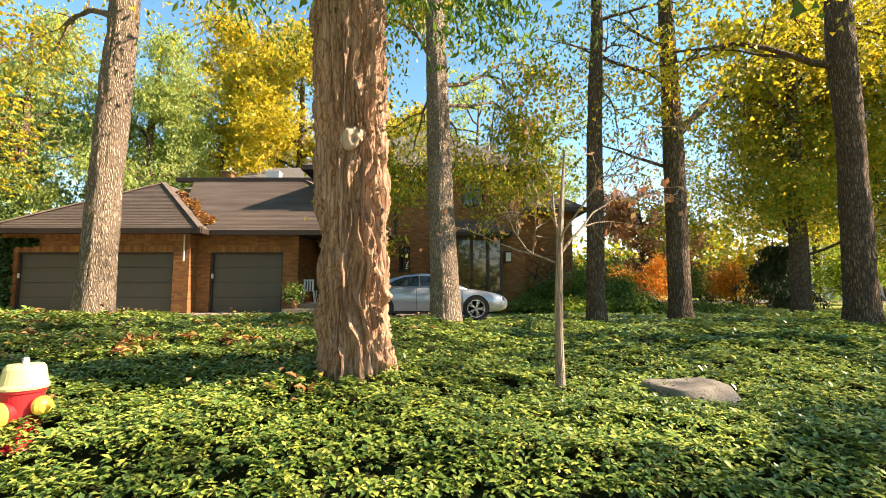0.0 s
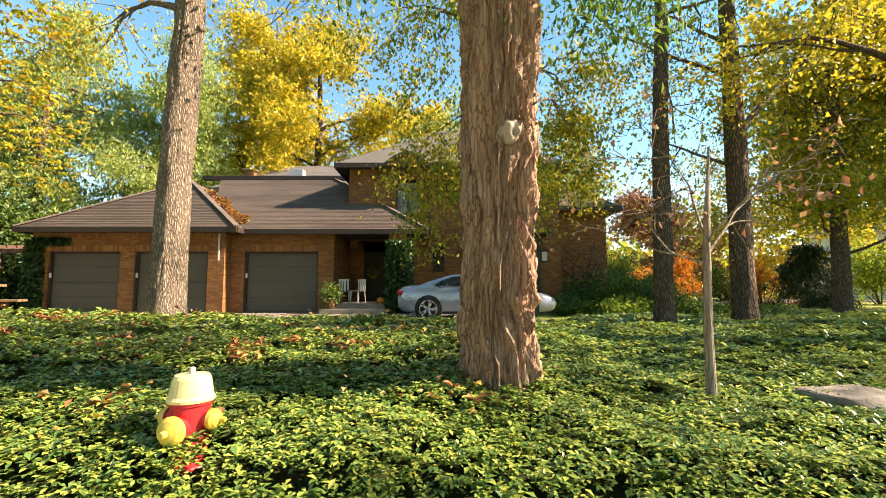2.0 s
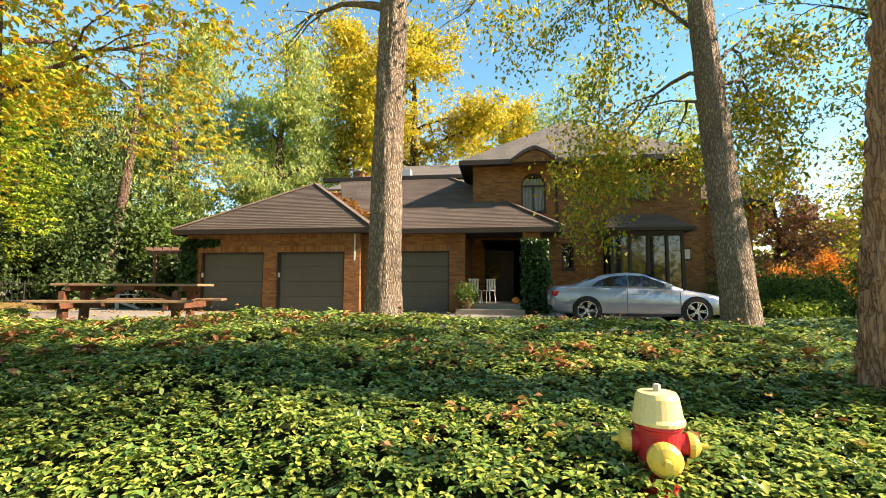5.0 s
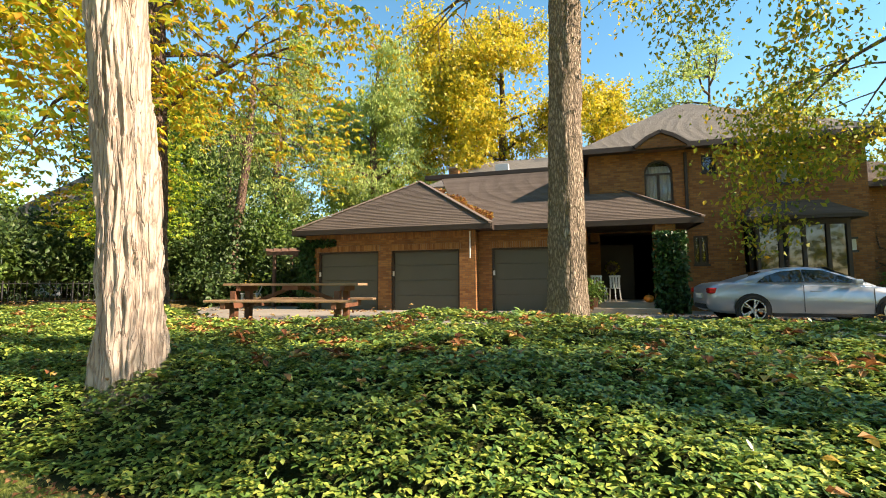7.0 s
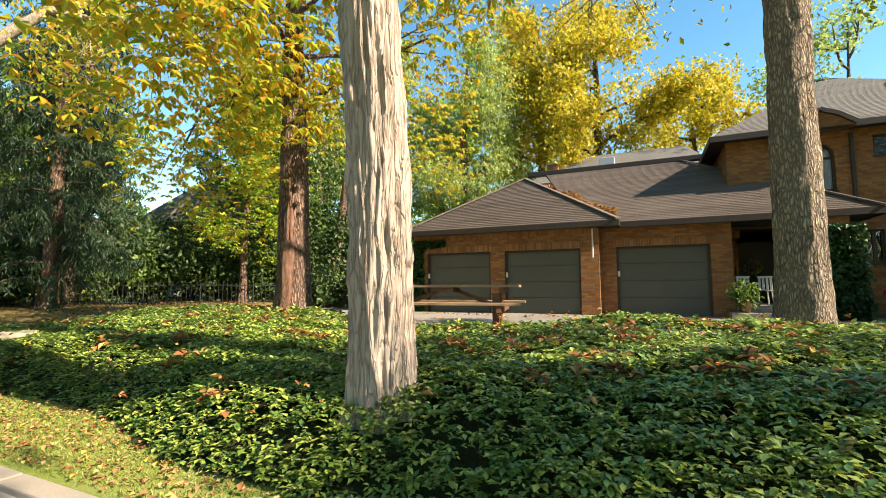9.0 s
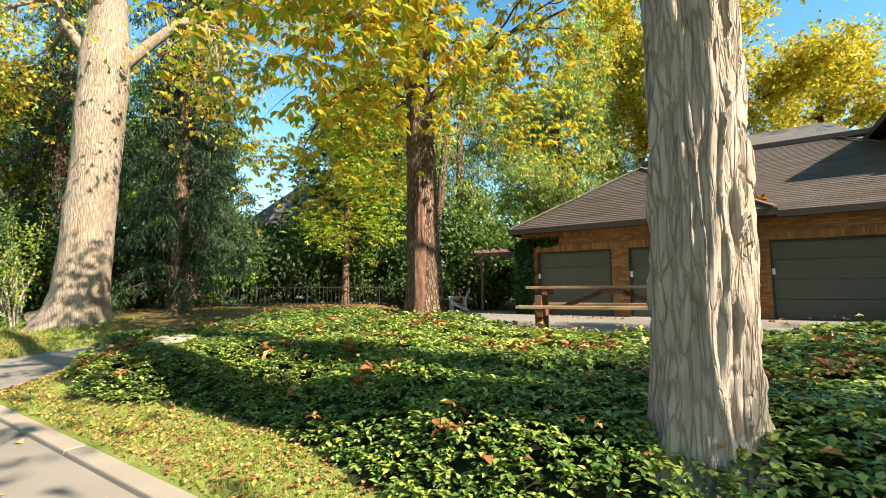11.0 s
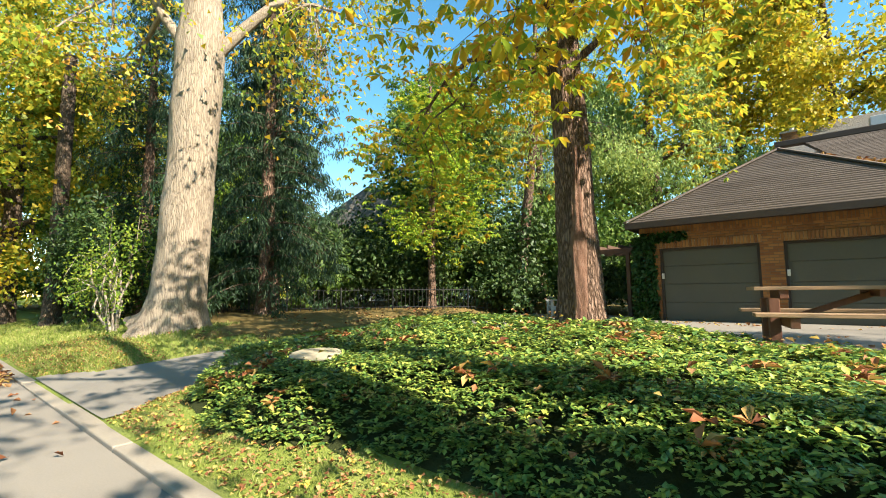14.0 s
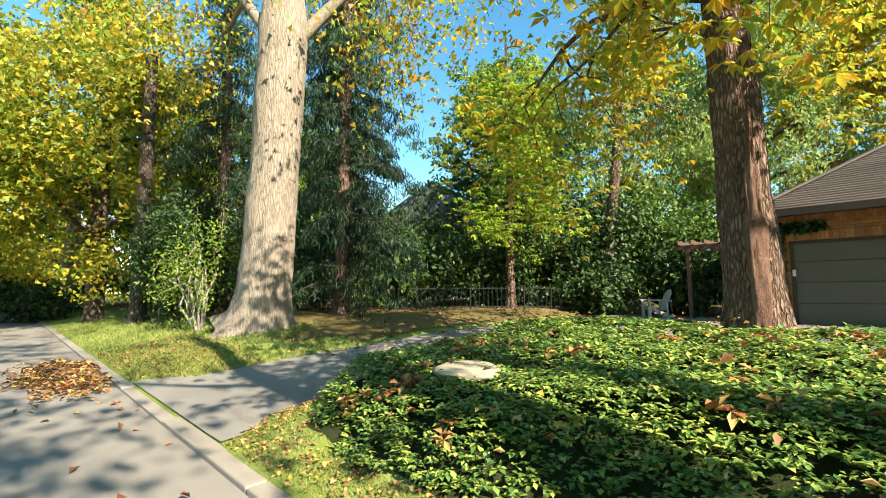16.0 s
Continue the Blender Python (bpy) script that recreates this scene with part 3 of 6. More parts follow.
# soffits and fascia
part("soffit", boxes(((ex0 + 0.05, ey + 0.05, ez - 0.12), (ex1 - 0.05, 20, ez - 0.08)), ((ex1 - 0.049, ry0 + 0.05, ez - 0.12), (rx1 - 0.05, YM - 0.02, ez - 0.08))), FASCIA, house)
part("fascia", boxes(((ex0, ey - 0.02, ez - 0.16), (ex1, ey + 0.03, ez + 0.02)), ((ex0, ey + 0.031, ez - 0.16), (ex0 + 0.05, 22, ez + 0.02)), ((ex1 - 0.02, ey + 0.031, ez - 0.16), (ex1 + 0.03, ry0 - 0.02, ez + 0.02)),
     ((ex1 + 0.031, ry0 - 0.02, ez - 0.16), (rx1, ry0 + 0.03, ez + 0.02)), ((rx1 - 0.03, ry0 + 0.031, ez - 0.16), (rx1 + 0.02, YM - 0.002, ez + 0.02))), FASCIA, house, "dark brown gutter and fascia")
# porch
part("porch_floor", boxes(((-5.34, 15.9, GZ - 0.2), (-2.56, 19.18, GZ + 0.34))), CONCRETE, house, bevel=0.01)
part("step", boxes(((-5.6, 15.45, GZ - 0.2), (-3.3, 15.898, GZ + 0.17))), CONCRETE, house, bevel=0.012)
part("column", boxes(((-3.30, 15.95, GZ + 0.341), (-2.72, 16.5, ez - 0.13))), BRICK, house, "square brick porch column clad in ivy")
part("wall", wall_grid(-5.34, -2.4, GZ - 0.3, 3.30, 19.2, 19.5, [(-4.75, -3.55, GZ + 0.34, 2.95)]), BRICK, house)
fd = part("front_door", boxes(((-4.73, 19.28, GZ + 0.34), (-3.57, 19.34, 2.94))), DARKWOOD, house, "dark wooden front door with glazed side light")
for i in range(3):
    part("door_panel", boxes(((-4.66, 19.25, GZ + 0.45 + i * 0.62), (-4.02, 19.279, GZ + 0.95 + i * 0.62))), DARKWOOD, fd, bevel=0.01)
part("side_light", boxes(((-3.92, 19.25, GZ + 0.5), (-3.66, 19.279, 2.75))), DARKGLASS, fd)
# two-storey block
WX0, WX1, WZ = -5.15, 3.3, 6.22
arch = (-3.27, -2.33, 4.32, 5.86)
holes = [(WX0, -2.55, GZ - 0.3, 3.28), (arch[0], arch[1], arch[2], arch[3]), (-1.42, -0.96, 5.30, 5.92), (0.78, 1.66, 4.75, 5.9), (-1.78, -1.33, 2.10, 3.08), (-0.25, 2.35, 1.2, 3.5)]
part("wall", wall_grid(WX0, WX1, GZ - 0.3, WZ, YM, YM + 0.3, holes), BRICK, house, "orange-brown brick front wall")
part("wall", boxes(((WX0, YM + 0.302, 3.0), (WX0 + 0.3, 26, WZ))), BRICK_Y, house)
part("wall", boxes(((WX1 - 0.3, YM + 0.302, GZ - 0.3), (WX1, 26, WZ))), BRICK_Y, house)
# thin slab behind the windows; the room's shade is in its colour
part("dark_backing", boxes(((WX0 + 0.4, YM + 1.4, GZ), (WX1 - 0.4, YM + 1.5, WZ - 0.05))), ROOM_SHADE, house)


def arch_fill(x0, x1, ztop, y0, y1):
    """The brick corners above a round-headed window."""
    r, cx = (x1 - x0) / 2, (x0 + x1) / 2
    zc = ztop - r
    bm = bmesh.new()
    for s in (-1, 1):
        pts = [(cx + s * r, ztop), (cx, ztop)] + [(cx + s * r * math.sin(a * math.pi / 16), zc + r * math.cos(a * math.pi / 16)) for a in range(1, 9)]
        b2 = prism(pts, y0, y1)
        me = bpy.data.meshes.new("tmp")
        b2.to_mesh(me)
        b2.free()
        bm.from_mesh(me)
        bpy.data.meshes.remove(me)
    part("arch_spandrel", bm, BRICK, house)


def window(x0, x1, z0, z1, y, arched=False, curtain=False, mull=2):
    w = part("window", boxes(((x0 - 0.03, y - 0.05, z0 - 0.07), (x1 + 0.03, y + 0.10, z0 - 0.001))), FASCIA, house, "dark framed window")
    zt = z1 - (x1 - x0) / 2 if arched else z1
    f = 0.06
    bm = boxes(((x0, y + 0.06, z0), (x0 + f, y + 0.14, zt)), ((x1 - f, y + 0.06, z0), (x1, y + 0.14, zt)), ((x0 + f, y + 0.06, z0), (x1 - f, y + 0.14, z0 + f)), ((x0 + f, y + 0.06, zt - f), (x1 - f, y + 0.14, zt)))
    for i in range(1, mull):
        xm = x0 + (x1 - x0) * i / mull
        beam((xm, y + 0.1, z0 + f), (xm, y + 0.1, zt - f), 0.08, 0.08, bm)
    if arched:
        r, cx = (x1 - x0) / 2, (x0 + x1) / 2
        for i in range(12):
            a0, a1 = math.pi * i / 12, math.pi * (i + 1) / 12
            beam((cx + (r - 0.03) * math.cos(a0), y + 0.1, zt + (r - 0.03) * math.sin(a0)), (cx + (r - 0.03) * math.cos(a1), y + 0.1, zt + (r - 0.03) * math.sin(a1)), 0.08, 0.06, bm)
        pts = [(cx + r * math.cos(a * math.pi / 12), zt + r * math.sin(a * math.pi / 12)) for a in range(13)]
        part("pane", prism(pts, y + 0.10, y + 0.106), GLASS, w).visible_shadow = False
    part("frame", bm, FASCIA, w)
    part("pane", boxes(((x0 + f, y + 0.10, z0 + f), (x1 - f, y + 0.106, zt - f))), GLASS, w).visible_shadow = False
    if curtain:
        bm = bmesh.new()
        n = 40
        top = zt + (0.3 if arched else -0.05)
        for i in range(n):
            xa, xb = x0 + (x1 - x0) * i / n, x0 + (x1 - x0) * (i + 1) / n
            bm.faces.new([bm.verts.new((xx, y + 0.3 + 0.03 * math.sin(q * 1.3), zz)) for xx, zz, q in ((xa, z0, i), (xb, z0, i + 1), (xb, top, i + 1), (xa, top, i))])
        part("curtain", bm, CURTAIN, w, "pale drawn curtain")


arch_fill(*arch[:2], arch[3], YM, YM + 0.3)
window(*arch, YM, True, True)
window(-1.42, -0.96, 5.30, 5.92, YM, mull=1)
arch_fill(0.78, 1.66, 5.9, YM, YM + 0.3)
window(0.78, 1.66, 4.75, 5.9, YM, True, True)
window(-1.78, -1.33, 2.10, 3.08, YM, mull=2)
part("downspout", boxes(((-1.98, YM - 0.1, 3.5), (-1.88, YM - 0.004, 6.05))), FASCIA, house, "brown downspout", bevel=0.02)
# upper hipped roof
k2 = 0.66
ux0, ux1, uy, uz = WX0 - 0.5, WX1 + 0.5, YM - 0.5, WZ + 0.05
half = (ux1 - ux0) / 2
px0 = ux0 + half - 0.3
top_y, top_z = uy + half, uz + k2 * half
roof_face([(ux0, uy, uz), (ux1, uy, uz), (px0 + 0.6, top_y, top_z), (px0, top_y, top_z)], ROOFGREY)
roof_face([(ux0, 27, uz), (ux0, uy, uz), (px0, top_y, top_z), (px0, 27, top_z)], ROOFGREY)
roof_face([(ux1, uy, uz), (ux1, 27, uz), (px0 + 0.6, 27, top_z), (px0 + 0.6, top_y, top_z)], ROOFGREY)
part("soffit", boxes(((ux0 + 0.03, uy + 0.03, uz - 0.1), (ux1 - 0.03, YM + 0.3, uz - 0.04)), ((ux0 + 0.03, YM + 0.301, uz - 0.1), (WX0 + 0.1, 26, uz - 0.04))), FASCIA, house)
part("fascia", boxes(((ux0, uy - 0.03, uz - 0.16), (ux1, uy + 0.02, uz + 0.03)), ((ux0 - 0.02, uy + 0.021, uz - 0.16), (ux0 + 0.03, 26, uz + 0.03)), ((ux1 - 0.03, uy + 0.021, uz - 0.16), (ux1 + 0.02, 26, uz + 0.03))), FASCIA, house, "dark brown gutter and fascia")
# eyebrow gablet above the arched window
cx = -2.8
g = [(cx - 0.85, uz - 0.12), (cx - 0.42, uz + 0.2), (cx, uz + 0.38), (cx + 0.42, uz + 0.2), (cx + 0.85, uz - 0.12)]
part("gablet", prism(g, uy - 0.10, uy + 1.2), BRICK, house, "small peaked dormer over the arched window")
bm = bmesh.new()
for (xa, za), (xb, zb) in zip(g, g[1:]):
    beam((xa, uy + 0.45, za + 0.05), (xb, uy + 0.45, zb + 0.05), 1.3, 0.12, bm)
part("gablet_roof", bm, FASCIA, house)
# bay window
bay = part("bay_window", boxes(((-0.15, 17.0, GZ), (2.25, 17.79, 1.15))), BRICK, house, "dark bay window with its own shingle roof")
bm = boxes(((-0.2, 16.95, 1.151), (2.3, 17.0, 1.25)), ((-0.2, 16.95, 3.25), (2.3, 17.0, 3.55)))
for xx in (-0.2, 0.42, 1.05, 1.68, 2.2):
    beam((xx + 0.05, 16.98, 1.25), (xx + 0.05, 16.98, 3.25), 0.1, 0.1, bm)
for xx in (-0.2, 2.3):
    beam((xx, 16.96, 3.4), (xx, 17.79, 3.4), 0.06, 0.3, bm)
    beam((xx, 17.4, 1.2), (xx, 17.4, 3.3), 0.1, 0.1, bm)
part("frame", bm, FASCIA, bay)
# bay panes coloured near-black in place of a dim room behind them
for i in range(4):
    part("pane", boxes(((-0.08 + i * 0.62, 16.985, 1.26), (0.42 + i * 0.62, 16.99, 3.24))), DARKGLASS, bay).visible_shadow = False
rb = [Vector(p) for p in ((-0.5, 16.7, 3.52), (2.65, 16.7, 3.52), (2.0, 17.78, 4.15), (0.15, 17.78, 4.15))]
roof_face([tuple(v) for v in rb], name="bay_roof")
roof_face([(-0.5, 17.78, 3.52), (-0.5, 16.7, 3.52), (0.15, 17.78, 4.15), (0.15, 17.78, 4.15)], name="bay_roof")
roof_face([(2.65, 16.7, 3.52), (2.65, 17.78, 3.52), (2.0, 17.78, 4.15), (2.0, 17.78, 4.15)], name="bay_roof")
part("bay_soffit", boxes(((-0.5, 16.7, 3.42), (2.65, 17.78, 3.515))), FASCIA, house)
part("bay_panel", boxes(((0.98, 17.5, 1.8), (1.6, 17.54, 2.3))), WHITE, house, "pale framed picture seen through the bay window")
lan = part("wall_lantern", boxes(((2.48, 17.45, 2.45), (2.68, 17.65, 2.8))), WHITE, house, "wall lantern with pale glass panes")
part("lantern_cap", boxes(((2.44, 17.41, 2.8), (2.72, 17.69, 2.86)), ((2.55, 17.65, 2.5), (2.61, 17.79, 2.56)), ((2.44, 17.41, 2.4), (2.72, 17.69, 2.45))), IRON, lan)
# recessed right wing
part("wall", wall_grid(WX1 + 0.001, 5.55, GZ - 0.3, 4.75, 18.9, 19.2, []), BRICK, house)
part("wall", boxes(((5.25, 19.202, GZ - 0.3), (5.55, 26, 4.75))), BRICK_Y, house)
roof_face([(WX1 + 0.02, 18.4, 4.78), (6.05, 18.4, 4.78), (4.6, 21.5, 6.4), (WX1 + 0.02, 21.5, 6.4)])
roof_face([(6.05, 18.4, 4.78), (6.05, 26, 4.78), (4.6, 26, 6.4), (4.6, 21.5, 6.4)])
part("fascia", boxes(((WX1 + 0.03, 18.36, 4.6), (6.07, 18.42, 4.79)), ((6.03, 18.43, 4.6), (6.08, 26, 4.79))), FASCIA, house)
# back roof with vents and chimney
roof_face([(-13.2, 22.2, 6.45), (-4.6, 22.2, 6.45), (-5.6, 26.5, 8.75), (-10.6, 26.5, 8.75)], ROOFGREY)
part("wall", boxes(((-15.4, 24.9, GZ), (WX0, 25.2, 6.6))), BRICK, house)
ch = part("chimney", boxes(((-12.25, 24.0, 5.5), (-11.7, 24.5, 7.85))), BRICK, house, "short brick chimney with a metal cap")
part("chimney_cap", boxes(((-12.31, 23.94, 7.851), (-11.64, 24.56, 7.92))), CONCRETE, ch)
part("flue", lathe([(0.08, 7.921), (0.08, 8.1), (0.11, 8.11), (0.11, 8.15)], 12, Matrix.Translation((-11.9, 24.25, 0))), METALGREY, ch)
part("roof_vent", boxes(((-9.6, 23.6, 7.15), (-8.9, 24.1, 7.8))), METALGREY, house, "square metal roof vent", bevel=0.02)
part("back_wall", boxes(((-15.75, 26, GZ - 0.3), (5.55, 26.3, 4.7))), BRICK, house)


# trees
def trunk_mesh(pts, radii, flare, rough, seed, nseg=40, rings=70, ridge_n=9, power=1.0, swirl=0.0):
    """A bark-furrowed trunk along pts."""
    P = np.asarray(pts, float)
    s = np.concatenate([[0], np.cumsum(np.linalg.norm(np.diff(P, axis=0), axis=1))])
    t = s[-1] * np.linspace(0, 1, rings) ** 1.15
    C = np.stack([np.interp(t, s, P[:, i]) for i in range(3)], 1)
    R = np.interp(t, s, radii)
    v, f = tube(C, np.ones(rings), nseg)
    v = v.reshape(rings, nseg, 3)
    th = np.linspace(0, 2 * math.pi, nseg, endpoint=False)
    out = np.empty_like(v)
    for i in range(rings):
        fl = flare * math.exp(-t[i] / 0.28)
        for j in range(nseg):
            a = th[j]
            if swirl:
                a += swirl * (0.3 * noise.noise(Vector((math.cos(a) * 1.6, math.sin(a) * 1.6, t[i] * 1.5 + seed))) + 0.11 * noise.noise(Vector((math.cos(a) * 5, math.sin(a) * 5, t[i] * 4.5 + seed))))
            q = Vector((math.cos(a) * ridge_n * 0.35, math.sin(a) * ridge_n * 0.35, t[i] * 0.9 + seed * 7.3))
            w = noise.noise(q * 0.7 + Vector((0, 0, 9)))
            d = 1 - abs(noise.noise(q + Vector((w, w, 0)))) * 2.2
            if swirl:
                d = max(d, 0.7 * (1 - abs(noise.noise(Vector((q.x * 1.7, q.y * 1.7, t[i] * 1.5 + seed)))) * 2.4))
            d2 = noise.noise(Vector((math.cos(a) * 5.5 * ridge_n * 0.2, math.sin(a) * 5.5 * ridge_n * 0.2, t[i] * 3.5 + seed)))
            lobes = 1 + fl * (1 + 0.5 * math.sin(a * 5 + seed) + 0.3 * math.sin(a * 3 + 2 * seed))
            r = R[i] * (lobes + 0.05 * noise.noise(Vector((math.cos(a), math.sin(a), t[i] * 0.8 + seed)))) + rough * (d ** power if d > 0 else 0) - rough * 0.5 + rough * 0.5 * d2
            out[i, j] = C[i] + (v[i, j] - C[i]) * r
    return out.reshape(-1, 3), f


def grow(rng, p, d, length, r, depth, droop, segs, tips, spread=0.75):
    """Branches from p along d; fills segs with tubes and tips with twig points."""
    n = 6
    pts, radii = [np.array(p, float)], [r]
    d = np.array(d, float)
    d /= np.linalg.norm(d)
    for i in range(n):
        d = d + rng.normal(0, 0.16, 3) + np.array([0, 0, -droop * (i / n)])
        d /= np.linalg.norm(d)
        pts.append(pts[-1] + d * length / n)
        radii.append(r * (1 - 0.75 * (i + 1) / n))
    segs.append(tube(pts, radii, 6 if depth > 1 else 4 if depth else 3))
    if depth <= 1:
        tips.extend(pts[2:])
    if depth > 0:
        for i in range(4 if depth > 1 else 3):
            j = rng.integers(2, n + 1)
            nd = d + rng.normal(0, spread, 3)
            grow(rng, pts[j], nd, length * rng.uniform(0.45, 0.7), radii[j] * 0.6 + 0.004, depth - 1, droop, segs, tips, spread)


def fine_foliage(rng, centres, n, spread, length, width, hang=0.4):
    """Small three-cornered leaves gathered in loose sprays, for crowns far off."""
    m = max(1, n // 9)
    c = np.asarray(centres)[rng.integers(0, len(centres), m)] + rng.normal(0, spread, (m, 3)) * [1, 1, 0.8]
    pos = np.repeat(c, 9, axis=0) + rng.normal(0, spread * 0.32, (9 * m, 3)) * [1, 1, 0.55]
    n = len(pos)
    ax = rng.normal(0, 1, (n, 3))
    ax[:, 2] -= hang * 2
    ax /= np.linalg.norm(ax, axis=1, keepdims=True)
    side = np.cross(ax, rng.normal(0, 0.65, (n, 3)) + [0, 0, 0.35])
    side /= np.linalg.norm(side, axis=1, keepdims=True) + 1e-9
    L = (length * rng.uniform(0.6, 1.3, n))[:, None]
    v = np.stack([pos, pos + ax * L * 0.75 + side * L * width * 0.8, pos + ax * L - side * L * width * 0.55], 1).reshape(-1, 3)
    return v, np.arange(3 * n).reshape(-1, 3)


def foliage(rng, centres, n, spread, length, width, hang=0.4):
    c = np.asarray(centres)[rng.integers(0, len(centres), n)]
    pos = c + rng.normal(0, spread, (n, 3)) * [1, 1, 0.8]
    ax = rng.normal(0, 1, (n, 3))
    ax[:, 2] -= hang * 2
    L = length * rng.uniform(0.6, 1.3, n)
    return leaves(pos, ax, L, L * width, rng, 0.2, 0.35)


def palmate(rng, centres, n, spread, length, width):
    """Hand-shaped leaves of five hanging leaflets each."""
    m = n // 5
    c = np.asarray(centres)[rng.integers(0, len(centres), m)]
    pos = np.repeat(c + rng.normal(0, spread, (m, 3)) * [1, 1, 0.8], 5, axis=0)
    a = np.tile(np.linspace(-1.9, 1.9, 5), m) + np.repeat(rng.uniform(0, 6.283, m), 5)
    ax = np.stack([np.cos(a), np.sin(a), -0.55 + np.repeat(rng.normal(0, 0.35, m), 5)], 1)
    L = length * np.tile([0.7, 0.95, 1.1, 0.95, 0.7], m) * np.repeat(rng.uniform(0.7, 1.25, m), 5)
    return leaves(pos, ax, L, L * width, rng, 0.15, 0.85)


def tree(name, label, base, pts, radii, bark, leaf, seed, limbs, nleaf, spread=0.45, leaf_len=0.14, leaf_w=0.5, hang=0.4, flare=0.35, rough=0.02, depth=2, droop=0.15,
         category="tree", rings=60, nseg=28, ridge_n=9, palm=False, power=1.0, swirl=0.0, fine=False):
    """A tree at base: trunk along pts (relative), limbs (height, heading in degrees, rise, length, radius), a crown of single leaves."""
    rng = np.random.default_rng(seed)
    bx, by = base
    bz = ground_at(bx, by) - 0.06
    e = thing(name, label, category, (bx, by, bz))
    v, f = trunk_mesh(pts, radii, flare, rough, seed, nseg, rings, ridge_n, power, swirl)
    np_part("trunk", v, f, bark, e, smooth=True)
    P = np.asarray(pts, float)
    segs, tips = [], []
    for h, az, rise, ln, r in limbs:
        p = [np.interp(h, P[:, 2], P[:, i]) for i in range(3)]
        a = radians(az)
        segs = []
        grow(rng, p, (math.cos(a), math.sin(a), rise), ln, r, depth, droop, segs, tips)
        v, f = merge(segs)
        np_part("limb", v, f, bark, e, smooth=True)
    if tips:
        v, f = palmate(rng, tips, nleaf, spread, leaf_len, leaf_w) if palm else (fine_foliage if fine else foliage)(rng, tips, nleaf, spread, leaf_len, leaf_w, hang)
        np_part("crown", v, f, leaf, e)
    return e


def ring_limbs(rng, h0, h1, n, length, r, rise=0.5, az0=0, az1=360):
    return [(h0 + (h1 - h0) * (i + 0.5) / n, rng.uniform(az0, az1), rise + rng.uniform(-0.2, 0.3), length * rng.uniform(0.75, 1.2), r * rng.uniform(0.7, 1.1)) for i in range(n)]


R1 = np.random.default_rng(11)
# garden trees with bare trunks
# limbs headed 245 and 275 are out of view, added to shade the bed
tree("locust_tree", "tall tree with deeply furrowed shaggy reddish bark", (-0.87, 4.48), [(0.0, 0, 0), (-0.01, -0.06, 0.7), (-0.01, -0.2, 1.6), (-0.02, -0.48, 3.3), (-0.05, -0.75, 5.6), (-0.1, -0.9, 8.5), (-0.1, -0.9, 12)], [0.35, 0.32, 0.305, 0.31, 0.28, 0.22, 0.1],
     BARK_SHAG, L_LOCUST, 1, [(5.3, 10, 0.15, 1.6, 0.05), (5.5, 50, 0.2, 1.9, 0.05), (5.9, 100, 0.3, 2.0, 0.05), (6.3, 170, 0.3, 1.5, 0.05), (6.5, 20, 0.3, 2.2, 0.06), (6.0, 245, 0.15, 1.4, 0.05), (6.4, 275, 0.1, 1.4, 0.05)], 13000, 0.34, 0.12, 0.34, 0.8, 0.16, 0.10,
     rings=300, nseg=220, ridge_n=12, droop=0.4, power=2.3, swirl=1.0)
tree("ash_tree", "tall straight tree with grey furrowed bark", (-6.0, 7.67), [(0, 0, 0), (0.01, 0, 0.8), (0.03, 0.03, 2.8), (0.08, 0.1, 5.2), (0.15, 0.1, 9), (0.15, 0.1, 13)], [0.30, 0.27, 0.25, 0.24, 0.19, 0.08],
     BARK_GREY, L_YELLOW, 2, [(5.6, 150, 0.6, 3.2, 0.08), (6.2, 20, 0.5, 3.6, 0.08), (7.5, 250, 0.6, 3.5, 0.08), (9, 60, 0.6, 4, 0.07), (10, 180, 0.7, 3.5, 0.07), (11.5, 300, 0.8, 3, 0.05)], 4500, 0.5, 0.12, 0.5, 0.5, 0.2, 0.03, rings=120, nseg=56, ridge_n=16)
tree("locust_tree", "tall tree with pale plated bark in the groundcover", (-9.66, 3.75), [(0.0, 0, 0), (0.02, -0.06, 0.8), (0.05, -0.18, 1.8), (0.05, -0.34, 3.1), (0.0, -0.55, 6), (-0.1, -0.6, 11)], [0.275, 0.245, 0.22, 0.205, 0.19, 0.1],
     BARK_PALE, L_LIME, 3, [(6.0, 120, 0.6, 3, 0.08), (7, 250, 0.6, 3, 0.08), (8, 10, 0.6, 3, 0.08), (9.5, 200, 0.7, 3, 0.06)], 3000, 0.45, 0.13, 0.35, 0.6, 0.14, 0.05, rings=220, nseg=130, ridge_n=9, power=2.0, swirl=0.45)
tree("chestnut_tree", "horse chestnut with a hollowed red-brown trunk and big yellow leaves", (-14.72, 8.2), [(0.0, 0, 0), (0, 0, 0.7), (-0.05, 0, 2.0), (-0.08, 0, 3.5), (-0.2, 0, 6), (-0.2, 0, 10)], [0.40, 0.36, 0.31, 0.29, 0.22, 0.08],
     BARK_CHEST, L_CHEST, 4, [(4.6, 35, 0.5, 3.6, 0.08), (4.9, -15, 0.35, 4.0, 0.08), (5.2, -60, 0.4, 3.0, 0.07), (4.3, 160, 0.4, 3.0, 0.08), (5, 215, 0.35, 3.6, 0.08), (5.2, 290, 0.5, 3.2, 0.07), (6, 80, 0.6, 3.6, 0.07), (7, 0, 0.7, 3.2, 0.06), (8, 180, 0.8, 3, 0.05)],
     23000, 0.4, 0.17, 0.42, 0.6, 0.2, 0.035, rings=110, nseg=60, ridge_n=11, droop=0.16, palm=True)
